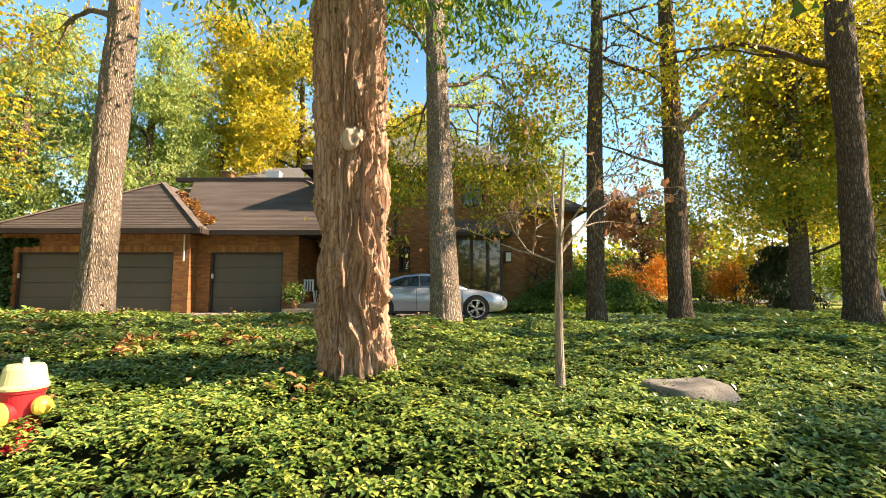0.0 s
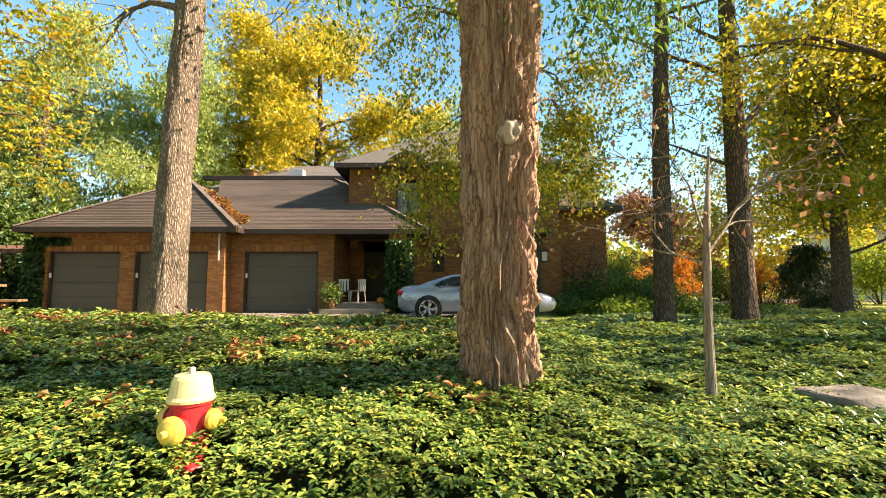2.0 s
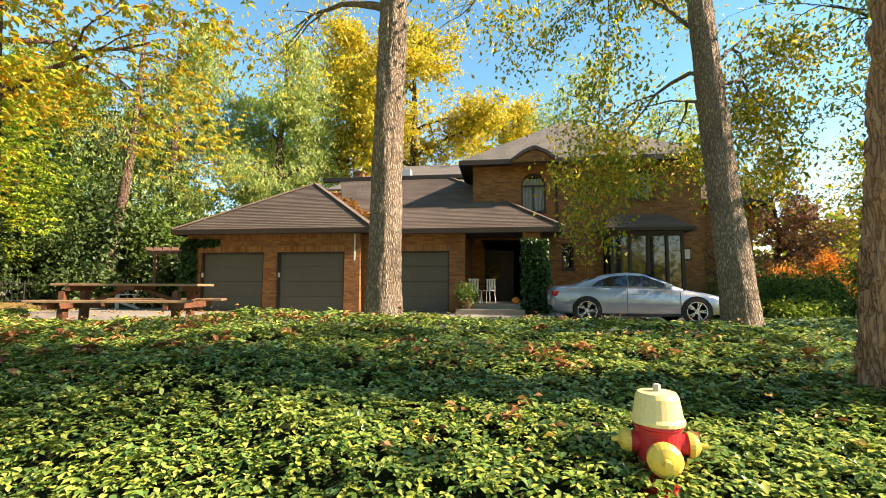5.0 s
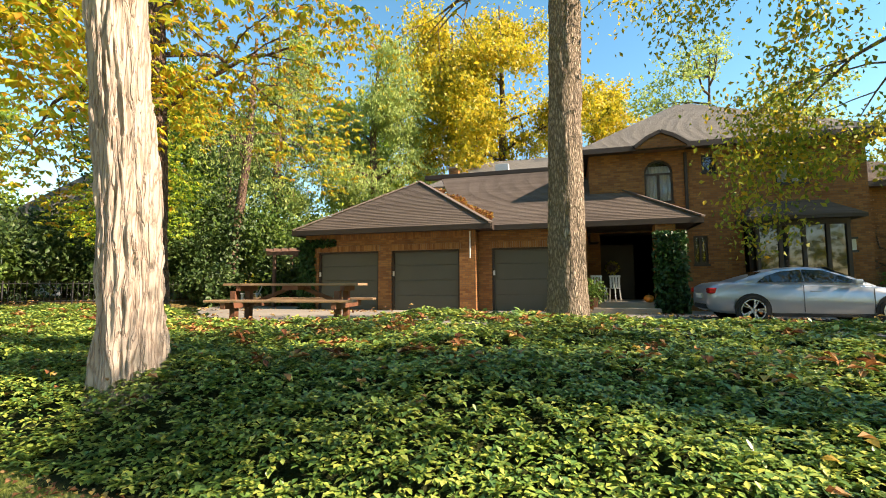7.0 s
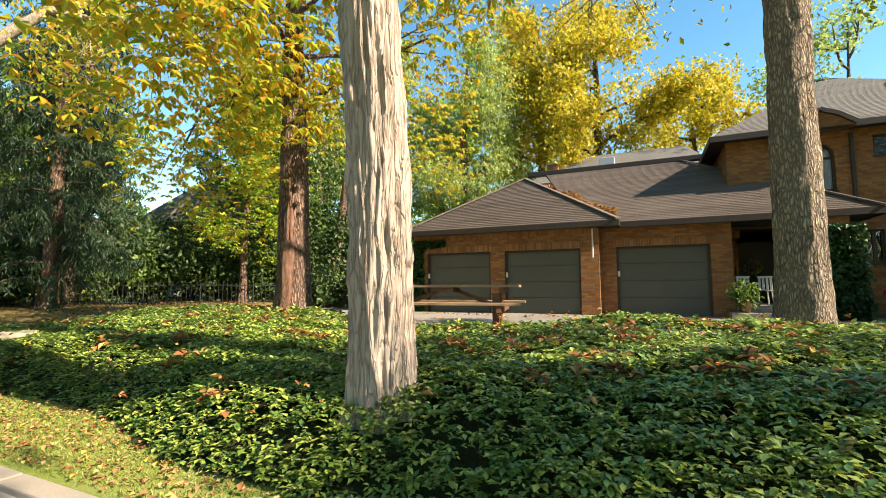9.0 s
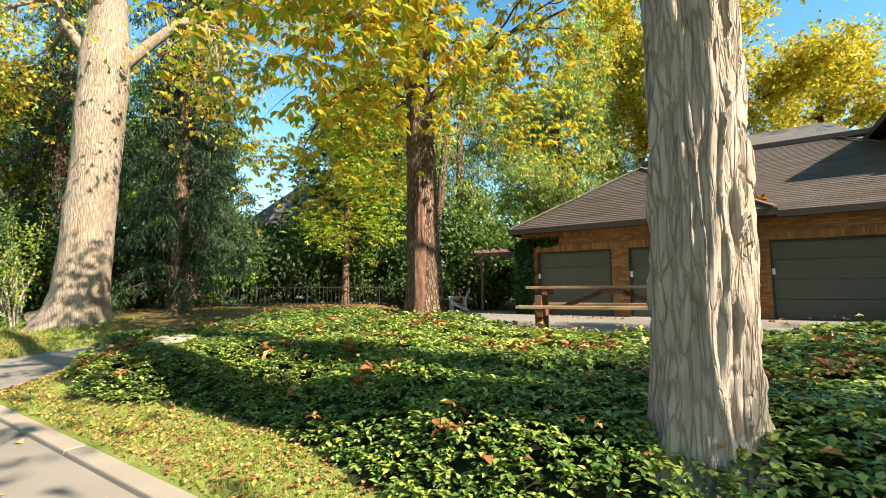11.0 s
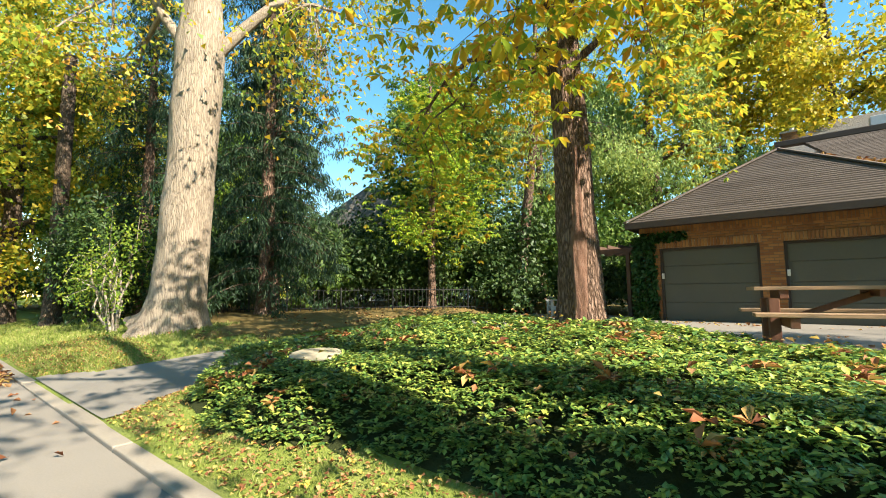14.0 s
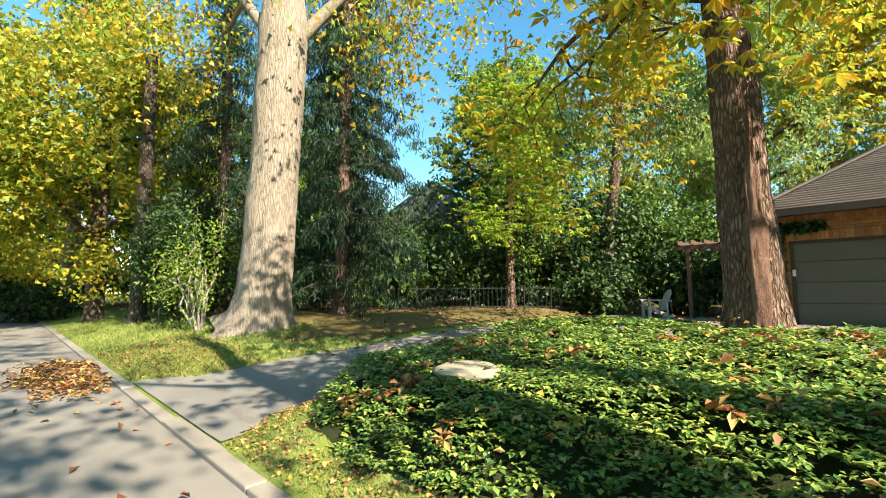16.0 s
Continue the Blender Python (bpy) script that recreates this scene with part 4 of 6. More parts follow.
tree("hackberry_tree", "slim tree with grey bark and a drooping yellow-leaved branch", (0.07, 8.88), [(0, 0, 0), (-0.02, 0.02, 0.6), (-0.08, 0.12, 2), (-0.16, 0.3, 4), (-0.25, 0.5, 7), (-0.25, 0.6, 11)], [0.32, 0.29, 0.265, 0.245, 0.2, 0.07],
     BARK_GREY, L_MAPLE, 5, [(4.4, 76, 0.45, 3.6, 0.05), (4.8, 55, 0.4, 3.6, 0.05), (5.0, 95, 0.4, 3.6, 0.05), (5.3, 40, 0.5, 3.5, 0.06), (5.8, 140, 1.3, 3.4, 0.05), (8.5, 80, 0.9, 2.6, 0.05)], 16000, 0.26, 0.12, 0.55, 0.6, 0.25, 0.025, rings=110, nseg=48, ridge_n=16, droop=0.42)
tree("ash_tree", "slim straight tree beside the drive", (3.38, 9.85), [(0, 0, 0), (0, 0, 0.6), (0.08, 0, 4.5), (0.22, 0, 7), (0.3, 0, 11)], [0.22, 0.2, 0.165, 0.135, 0.05],
     BARK_DARK, L_GREEN, 6, ring_limbs(R1, 5.2, 10, 6, 2.6, 0.05), 6500, 0.4, 0.10, 0.4, 0.7, 0.25, 0.018, rings=80, nseg=32, ridge_n=14, droop=0.35, fine=True)
tree("oak_tree", "tall dark-barked tree with forking limbs", (5.68, 10.7), [(0, 0, 0), (0, 0, 0.6), (0.03, 0, 4.5), (0, 0, 8), (0.1, 0, 12)], [0.27, 0.25, 0.235, 0.17, 0.06],
     BARK_DARK, L_YELLOW, 7, [(4.6, 15, 1.1, 4.5, 0.10), (3.9, 170, 0.3, 2.2, 0.05), (6, 200, 0.7, 3, 0.06), (7, 90, 0.7, 3, 0.06), (8.5, 330, 0.7, 3, 0.06), (9.5, 120, 0.8, 3, 0.05)], 2600, 0.45, 0.10, 0.6, 0.5, 0.25, 0.022, rings=90, nseg=40, ridge_n=14, fine=True)
tree("oak_tree", "tall dark-barked tree at the bed's edge", (8.7, 9.3), [(0, 0, 0), (0.02, 0, 0.6), (0.1, 0, 4.2), (0.05, 0, 6.5), (0.2, 0, 11)], [0.33, 0.29, 0.24, 0.26, 0.1],
     BARK_DARK, L_YELLOW, 8, [(5.8, 160, 0.5, 3.8, 0.08), (6.4, 20, 0.5, 3.6, 0.08), (7.5, 250, 0.6, 3.5, 0.07), (8.5, 90, 0.6, 3.5, 0.07)], 8000, 0.5, 0.11, 0.6, 0.5, 0.25, 0.025, rings=90, nseg=40, ridge_n=14, fine=True)
tree("sapling", "thin young tree with a few yellow leaves", (1.19, 4.6), [(0, 0, 0), (0.0, 0, 1.0), (0.03, 0, 1.75), (0.1, 0, 2.7)], [0.045, 0.04, 0.035, 0.008],
     BARK_BIG, L_RUST, 9, [(1.5, 170, 0.9, 0.9, 0.014), (1.6, 20, 1.2, 1.3, 0.016), (1.75, 130, 1.6, 1.3, 0.016), (1.7, 250, 1.0, 1.0, 0.014)], 130, 0.1, 0.08, 0.6, 0.7, 0.4, 0.006, rings=40, nseg=16, category="tree")
tree("beech_tree", "massive pale-barked tree flaring wide at its base", (-23.75, 5.45), [(-0.45, 0, 0), (-0.1, 0, 0.9), (0.1, 0, 2.2), (0.35, 0, 4.5), (0.55, 0, 7.0), (0.6, 0, 9.5)], [0.74, 0.62, 0.57, 0.54, 0.56, 0.3],
     BARK_BIG, L_CHEST, 10, [(6.6, 225, 2.6, 5, 0.17), (6.5, 45, 2.4, 5, 0.19), (7.5, 130, 1.6, 5, 0.22), (8.2, 310, 1.2, 5, 0.2), (9, 180, 1.2, 5, 0.18)], 12000, 0.5, 0.13, 0.6, 0.5, 0.4, 0.02, rings=120, nseg=72, ridge_n=18, depth=3, fine=True)
tree("chestnut_tree", "slender horse chestnut with hanging lime-green leaves", (-23.5, 14.6), [(0, 0, 0), (0, 0, 2), (0.05, 0, 5), (0, 0, 11)], [0.17, 0.15, 0.12, 0.03],
     BARK_CHEST, L_CHESTG, 12, ring_limbs(R1, 2.2, 10.5, 17, 1.9, 0.04, 0.25), 14000, 0.36, 0.19, 0.4, 0.8, 0.3, 0.015, droop=0.3, depth=1, palm=True)
tree("elm_tree", "thin leaning tree with flaky bark by the drive", (-21.5, 18.2), [(0, 0, 0), (0.1, 0, 2), (0.5, 0, 5), (0.9, 0, 8), (1.1, 0, 13)], [0.27, 0.23, 0.2, 0.17, 0.06],
     BARK_CHEST, L_WILLOW, 13, ring_limbs(R1, 6.5, 12, 8, 2.8, 0.06), 3000, 0.45, 0.15, 0.35, 0.9, 0.25, 0.025, droop=0.4)

# knots and scars on the bark
bm = bmesh.new()
bmesh.ops.create_icosphere(bm, subdivisions=4, radius=1)
for v in bm.verts:
    q = v.co.copy()
    dent = math.exp(-((q.x - 0.25) ** 2 + (q.z + 0.1) ** 2) / 0.07) * (q.y < 0)
    v.co = Vector((q.x * 0.095, q.y * (0.085 - 0.06 * dent), q.z * 0.11)) * (1 + 0.3 * noise.noise(q * 1.7) + 0.16 * noise.noise(q * 4.5))
bl = tagged(part("burl", bm, SCAR, None, smooth=True), "pale healed branch knob on the shaggy trunk", "burl")
bl.matrix_world = pose(-0.82, 3.885, 2.68, 0, 25, 8)

rows_h, cols_h = 48, 14
hv = []
for i in range(rows_h):
    z = 0.15 + 2.9 * i / (rows_h - 1)
    r = np.interp(z, [0, 0.7, 2.0, 3.5], [0.44, 0.36, 0.31, 0.29])
    wd = 0.36 * (0.35 + 0.65 * math.sin(math.pi * min(1, (i + 2) / (rows_h - 6)))) + 0.09 * noise.noise(Vector((z * 3, 0, 5)))
    for j in range(cols_h):
        u = j / (cols_h - 1) * 2 - 1
        a = radians(-66) + wd * u + 0.06 * noise.noise(Vector((z * 2, u, 2)))
        rr = r + 0.075 * (1 - u * u) ** 0.4 + 0.012 + 0.03 * noise.noise(Vector((u * 3, z * 2.2, 1))) + 0.012 * noise.noise(Vector((u * 9, z * 8, 1)))
        hv.append((-14.75 + rr * math.cos(a), 8.2 + rr * math.sin(a), ground_at(-14.72, 8.2) + z))
hf = [(i * cols_h + j, i * cols_h + j + 1, (i + 1) * cols_h + j + 1, (i + 1) * cols_h + j) for i in range(rows_h - 1) for j in range(cols_h - 1)]
tagged(np_part("decayed_wood", hv, hf, DECAY, None, smooth=True), "strip of decayed red-brown wood on the chestnut trunk", "bark")


# woods behind
def wood_tree(name, label, x, y, h, r, crown0, crown_r, leaf, bark, seed, n=5000, leaf_len=0.24, leaf_w=0.5, hang=0.4, droop=0.1, nl=14):
    rg = np.random.default_rng(seed)
    limbs = [(crown0 + (h * 0.93 - crown0) * (i + 0.3) / nl, rg.uniform(0, 360), rg.uniform(0.2, 0.9), crown_r * rg.uniform(0.6, 1.05) * (1 - 0.55 * max(0, (i / nl - 0.35))), r * 0.35) for i in range(nl)]
    return tree(name, label, (x, y), [(0, 0, 0), (0.1, 0, h * 0.3), (rg.uniform(-0.4, 0.4), 0, h * 0.6), (rg.uniform(-0.4, 0.4), 0, h)], [r, r * 0.85, r * 0.6, r * 0.12], bark, leaf, seed, limbs, int(n * 3.4), crown_r * 0.115, leaf_len * 0.98, leaf_w * 1.2, hang,
                0.2, 0.02, rings=24, nseg=14, droop=droop, fine=True)


wood_tree("maple_tree", "tall maple in full yellow leaf behind the house", -10.5, 31, 21, 0.35, 6, 5.0, L_YELLOW, BARK_DARK, 21, 13000, 0.22)
wood_tree("maple_tree", "tall maple in full yellow leaf behind the house", -14.8, 34, 22, 0.35, 7, 5.0, L_YELLOW, BARK_DARK, 22, 10000, 0.22)
wood_tree("maple_tree", "rounded golden maple beyond the roof", -3.8, 42, 17.5, 0.3, 9, 4.2, L_YELLOW, BARK_DARK, 23, 5200, 0.27)
wood_tree("willow_tree", "tall pale green willow with trailing leaves", -17.8, 26.5, 17, 0.35, 4, 4.2, L_WILLOW, BARK_CHEST, 24, 12000, 0.2, 0.3, 1.0, 0.4)
wood_tree("willow_tree", "tall pale green willow with trailing leaves", -23.5, 24, 17, 0.3, 4, 4.0, L_WILLOW, BARK_CHEST, 25, 11000, 0.2, 0.3, 1.0, 0.4)
wood_tree("ash_tree", "thin tall tree with sparse green leaves in the wood", -30, 23, 16, 0.25, 6, 3.6, L_GREEN, BARK_PALE, 26, 3600, 0.22)
wood_tree("ash_tree", "green tree at the back of the garden", -27.5, 19.5, 12, 0.2, 2.5, 3.2, L_GREEN, BARK_DARK, 27, 5500, 0.2)
wood_tree("maple_tree", "large maple turning from green to gold at the street", -37, 3.8, 13, 0.35, 3, 5.2, L_MAPLE, BARK_DARK, 28, 20000, 0.19)
wood_tree("maple_tree", "large maple turning yellow over the street", -46, -3, 15, 0.35, 3, 5.5, L_MAPLE, BARK_DARK, 29, 12000, 0.19)
wood_tree("maple_tree", "green maple shading the far lawn", -41, 11, 13, 0.3, 2.5, 5, L_GREEN, BARK_DARK, 30, 11000, 0.18)
wood_tree("maple_tree", "broad green maple touched with orange", 14.9, 18.3, 10.5, 0.2, 2.2, 4.8, L_MAPLE, BARK_DARK, 31, 20000, 0.13)
wood_tree("oak_tree", "golden oak behind the groundcover bed", 13.2, 16.5, 13.5, 0.3, 6.5, 3.4, L_YELLOW, BARK_DARK, 32, 3600, 0.19)
wood_tree("maple_tree", "green maple at the garden's far side", 23, 17, 13, 0.3, 2.5, 5, L_MAPLE, BARK_DARK, 33, 7000, 0.24)
wood_tree("maple_tree", "russet tree beyond the house", 16.5, 37, 9, 0.25, 2, 4, L_RUST, BARK_DARK, 34, 4200, 0.26)
wood_tree("ash_tree", "half-bare tree with pale bluish green leaves", 7.2, 33, 14, 0.22, 5, 4.2, L_WILLOW, BARK_DARK, 35, 2200, 0.2)
wood_tree("ash_tree", "half-bare tree beside the house", 2.5, 30, 15, 0.22, 6, 4.2, L_WILLOW, BARK_DARK, 36, 1900, 0.2)
# maples outside the view, added only to dapple road and bed with shade
for i, (x, y, lf, n) in enumerate([(5.5, -4.6, L_GREEN, 420), (-4.0, -4.9, L_MAPLE, 4200), (21.0, 2.7, L_MAPLE, 350), (15.5, 6.6, L_YELLOW, 130), (26.0, 9.5, L_YELLOW, 700), (25, 15, L_MAPLE, 900)]):
    wood_tree("maple_tree", "unseen maple added to throw dappled shade", x, y, 15, 0.33, 6, 7.4 if n > 4000 else 6.2, lf, BARK_DARK, 500 + i, n, 0.26)
wood_tree("maple_tree", "golden tree further along the wood", 27, 32, 13, 0.3, 2, 5.5, L_YELLOW, BARK_DARK, 39, 5000, 0.3)
wood_tree("maple_tree", "green tree further along the wood", -33, 31, 16, 0.3, 3, 5.5, L_GREEN, BARK_DARK, 40, 6500, 0.3)
wood_tree("maple_tree", "distant tree in yellow-green leaf", -48, 20, 15, 0.3, 2, 6, L_LIME, BARK_DARK, 41, 6500, 0.32)
wood_tree("maple_tree", "distant tree in yellow-green leaf", -24, 40, 17, 0.3, 3, 5.5, L_LIME, BARK_DARK, 42, 5500, 0.32)
wood_tree("maple_tree", "distant tree in yellow leaf", -62, 6, 15, 0.3, 2, 6.5, L_YELLOW, BARK_DARK, 43, 5500, 0.36)


def conifer(label, x, y, h, r, seed, r_low=2.6, z0=1.5, n=9000):
    """A spruce: whorls of drooping boughs hung with needle sprays."""
    rg = np.random.default_rng(seed)
    bz = ground_at(x, y) - 0.05
    e = thing("spruce_tree", label, "tree", (x, y, bz))
    v, f = trunk_mesh([(0, 0, 0), (0, 0, h * 0.5), (0, 0, h)], [r, r * 0.65, 0.03], 0.3, 0.02, seed, 14, 30)
    np_part("trunk", v, f, BARK_CHEST, e, smooth=True)
    segs, tips = [], []
    z = z0
    while z < h - 0.4:
        ln = r_low * (1 - (z - z0) / (h - z0 + 0.5)) ** 0.8 + 0.2
        for _ in range(5):
            a, l2 = rg.uniform(0, 6.283), ln * rg.uniform(0.6, 1.15)
            pts = [(math.cos(a) * l2 * s, math.sin(a) * l2 * s, z + 0.25 * l2 * s - 0.55 * l2 * s * s) for s in np.linspace(0, 1, 6)]
            segs.append(tube(pts, np.linspace(0.03, 0.006, 6), 4))
            tips += [np.array(p) for p in pts[1:]] + [np.array(pts[-1])]
        z += rg.uniform(0.3, 0.55)
    v, f = merge(segs)
    np_part("bough_mass", v, f, BARK_DARK, e)["kind"] = "stuff"
    n = int(n * 1.45)
    c = np.asarray(tips)[rg.integers(0, len(tips), n)]
    pos = c + rg.normal(0, 0.13, (n, 3)) * [1, 1, 0.8]
    ax = np.stack([rg.normal(0, 0.5, n), rg.normal(0, 0.5, n), -rg.uniform(0.4, 1.4, n)], 1)
    v, f = leaves(pos, ax, 0.25 * rg.uniform(0.6, 1.3, n), 0.034, rg, 0.2, 0.3)
    np_part("needles", v, f, L_SPRUCE, e)
    return e


conifer("tall dark spruce with drooping boughs", -26.0, 8.9, 17, 0.26, 51, 2.8, 1.0, 24000)
conifer("tall dark spruce with drooping boughs", -28.8, 10.8, 16, 0.24, 52, 2.8, 0.8, 22000)
conifer("tall dark spruce with drooping boughs", -31.0, 6.8, 15, 0.24, 55, 2.8, 0.6, 15000)
conifer("small dense dark spruce on the lawn", 16.9, 22.6, 3.6, 0.1, 53, 1.9, 0.2, 5000)
conifer("small dense dark spruce on the lawn", 18.2, 24, 3.0, 0.1, 54, 1.7, 0.2, 4000)


def shrub(label, x, y, w, d, h, leaf, seed, n=2600, leaf_len=0.14, name="shrub", leaf_w=0.5, bark=BARK_DARK, stems=9, z0=0.0):
    """A many-stemmed bush with an uneven crown."""
    rg = np.random.default_rng(seed)
    e = thing(name, label, "shrub", (x, y, ground_at(x, y) - 0.03))
    segs, tips = [], []
    for i in range(stems):
        a, q = rg.uniform(0, 6.283), rg.uniform(0.15, 1) ** 0.5
        end = np.array([math.cos(a) * w * q, math.sin(a) * d * q, z0 + (h - z0) * rg.uniform(0.45, 0.95) * (1 - 0.35 * q * q)])
        st = np.array([end[0] * 0.12, end[1] * 0.12, 0])
        pts = [st + (end - st) * s + np.array([0, 0, 0.15 * h * math.sin(s * 3.14)]) + rg.normal(0, 0.03 * h, 3) * (0 < s < 1) for s in np.linspace(0, 1, 6)]
        segs.append(tube(pts, np.linspace(0.012 * h, 0.004, 6), 4))
        tips += pts[2:]
        for _ in range(3):
            q0 = pts[rg.integers(2, 6)]
            q1 = q0 + rg.normal(0, 1, 3) * [w * 0.3, d * 0.3, h * 0.16]
            q1[2] = max(q1[2], z0 + 0.1)
            segs.append(tube([q0, (q0 + q1) / 2, q1], [0.008, 0.006, 0.003], 4))
            tips += [(q0 + q1) / 2, q1]
    for i in range(stems):
        v, f = merge(segs[4 * i:4 * i + 4])
        np_part("stem", v, f, bark, e)
    n = int(n * 1.5)
    c = np.asarray(tips)[rg.integers(0, len(tips), n)]
    pos = c + rg.normal(0, 1, (n, 3)) * [w * 0.17, d * 0.17, h * 0.09]
    pos[:, 2] = np.maximum(pos[:, 2], 0.04)
    ax = rg.normal(0, 1, (n, 3))
    ax[:, 2] -= 0.5
    L = leaf_len * rg.uniform(0.6, 1.3, n)
    v, f = leaves(pos, ax, L, L * leaf_w, rg, 0.2, 0.35)
    np_part("crown", v, f, leaf, e)
    return e


shrub("rounded orange bush glowing in the sun", 11.3, 25.2, 1.5, 1.3, 2.9, L_ORANGE, 61, 5200, 0.12)
shrub("low red-orange bush on the lawn", 10.8, 24.2, 1.0, 0.8, 1.3, L_RUST, 62, 1800, 0.12)
shrub("orange shrub beyond the lawn", 18.2, 27.5, 1.5, 1.2, 3.2, L_ORANGE, 63, 3000, 0.15)
shrub("thin young shrub with pale yellow-green leaves", -26.2, 4.75, 1.3, 0.9, 3.6, L_LIME, 64, 1300, 0.10, bark=BARK_PALE)
shrub("broad dark green bush along the street", -30, 5.2, 2.2, 1.5, 4.2, L_SHADED, 65, 6500, 0.15)
shrub("broad dark green bush along the street", -33.5, 6.5, 2.6, 2.0, 5.0, L_SHADED, 66, 6500, 0.16)
rgh = np.random.default_rng(99)
for i, (x, y, w, h, lf) in enumerate([(-25.0, 16.2, 2.2, 3.6, L_GREEN), (-27.0, 13.0, 2.2, 4.2, L_GREEN), (-22.4, 18.3, 2.4, 4.6, L_GREEN), (-19.5, 19.6, 2.2, 5.0, L_WILLOW), (-17.6, 21.5, 2.2, 5.0, L_WILLOW), (-25.5, 17.5, 2.5, 5.2, L_WILLOW),
                                      (-30, 15, 2.8, 5, L_GREEN), (-25.4, 15.4, 1.5, 2.2, L_GREEN), (-28.6, 8.6, 1.5, 2.6, L_GREEN), (-27.0, 12.2, 1.5, 2.4, L_WILLOW), (-34, 11, 3, 4.5, L_GREEN), (-21.2, 16.9, 1.5, 2.4, L_GREEN),
                                      (-18.6, 18.4, 1.3, 2.6, L_GREEN), (-28.5, 22.0, 3, 6, L_WILLOW), (-33, 19, 3, 6, L_GREEN), (-38, 15, 3, 5, L_GREEN), (-23.5, 21.5, 3.0, 7, L_GREEN), (-44, 2, 3, 2.5, L_GREEN), (-50, 8, 4, 4, L_LIME)]):
    # border bushes take the darker leaf colours in place of shade from above
    shrub("dense green bush in the garden border", x, y, w, w * 0.8, h, L_SHADED if lf is L_GREEN else L_GREEN, 70 + i, int(1500 + 1000 * w), 0.21, leaf_w=0.6)
for i, (x, y, w, h, lf) in enumerate([(4.2, 17.2, 1.2, 1.5, L_GREEN), (5.8, 16.6, 1.3, 1.6, L_GREEN), (3.2, 16.2, 0.9, 0.8, L_GREEN), (6.6, 18.2, 1.2, 2.0, L_LIME), (6.9, 20.5, 1.3, 1.7, L_GREEN), (4.9, 15.2, 1.2, 0.7, L_LIME), (6.6, 14.6, 1.3, 0.7, L_GREEN), (9.2, 15.5, 1.2, 0.6, L_GREEN)]):
    shrub("low green bush beside the house wall", x, y, w, w * 0.8, h, lf, 100 + i, int(900 + 900 * w), 0.12)
for i, (x, y, w, h, lf) in enumerate([(20, 33, 3, 4, L_GREEN), (25, 27, 3, 4, L_LIME), (30, 24, 3, 5, L_GREEN), (24, 21, 2, 2, L_LIME), (34, 34, 4, 6, L_YELLOW), (10, 40, 3, 4, L_GREEN), (13.5, 38, 3, 4.5, L_GREEN), (28, 14, 2.5, 4, L_GREEN), (36, 20, 4, 6, L_MAPLE)]):
    shrub("distant bush at the edge of the lawn", x, y, w, w * 0.8, h, lf, 120 + i, int(1200 + 800 * w), 0.2)
shrub("bare reddish shrub against the brick", 4.3, 17.9, 1.1, 0.7, 4.2, L_RUST, 140, 420, 0.08, stems=14)
wood_tree("maple_tree", "distant tree with two pale stems by the street", -50, 4.0, 12, 0.5, 4, 5, L_GREEN, BARK_BIG, 44, 4500, 0.26)
shrub("low rust-red bush beside the far street", -53, 3.6, 2.2, 1.6, 2.0, L_RUST, 141, 2200, 0.16)
# far belt of woods all round
rgb = np.random.default_rng(5)
belt_v = []
for i in range(150):
    a = rgb.uniform(0, 6.283)
    R = rgb.uniform(70, 95)
    cx, cy, hh = math.cos(a) * R - 5, math.sin(a) * R + 10, rgb.uniform(6, 13)
    n = 270
    pos = np.stack([cx + rgb.normal(0, 3.2, n), cy + rgb.normal(0, 3.2, n), np.abs(rgb.normal(hh * 0.5, hh * 0.28, n))], 1)
    belt_v.append(leaves(pos, rgb.normal(0, 1, (n, 3)), 1.3, 0.9, rgb, 0.2, 0.3))
v, f = merge(belt_v)
tagged(np_part("far_woods", v, f, L_MAPLE, None), "distant belt of autumn woods", "trees", kind="stuff")


# groundcover
def rosettes(x, y, size, lift, rg, per=8):
    n = len(x)
    z = height(x, y) + lift
    a = (np.arange(per)[None, :] * (6.283 / per) + rg.uniform(0, 6.283, (n, 1)) + rg.normal(0, 0.25, (n, per)))
    el = rg.normal(0.02, 0.24, (n, per))
    tilt = rg.normal(0, 0.22, (n, 1, 3))
    ax = np.stack([np.cos(a) * np.cos(el), np.sin(a) * np.cos(el), np.sin(el)], -1) + tilt
    pos = np.stack([np.broadcast_to(x[:, None], a.shape), np.broadcast_to(y[:, None], a.shape), np.broadcast_to(z[:, None], a.shape) + rg.normal(0, 0.008, a.shape)], -1) + ax * 0.008
    L = (size[:, None] * rg.uniform(0.65, 1.25, a.shape)).reshape(-1)
    return leaves(pos.reshape(-1, 3), ax.reshape(-1, 3), L, L * 0.6, rg, 0.12, 0.95)


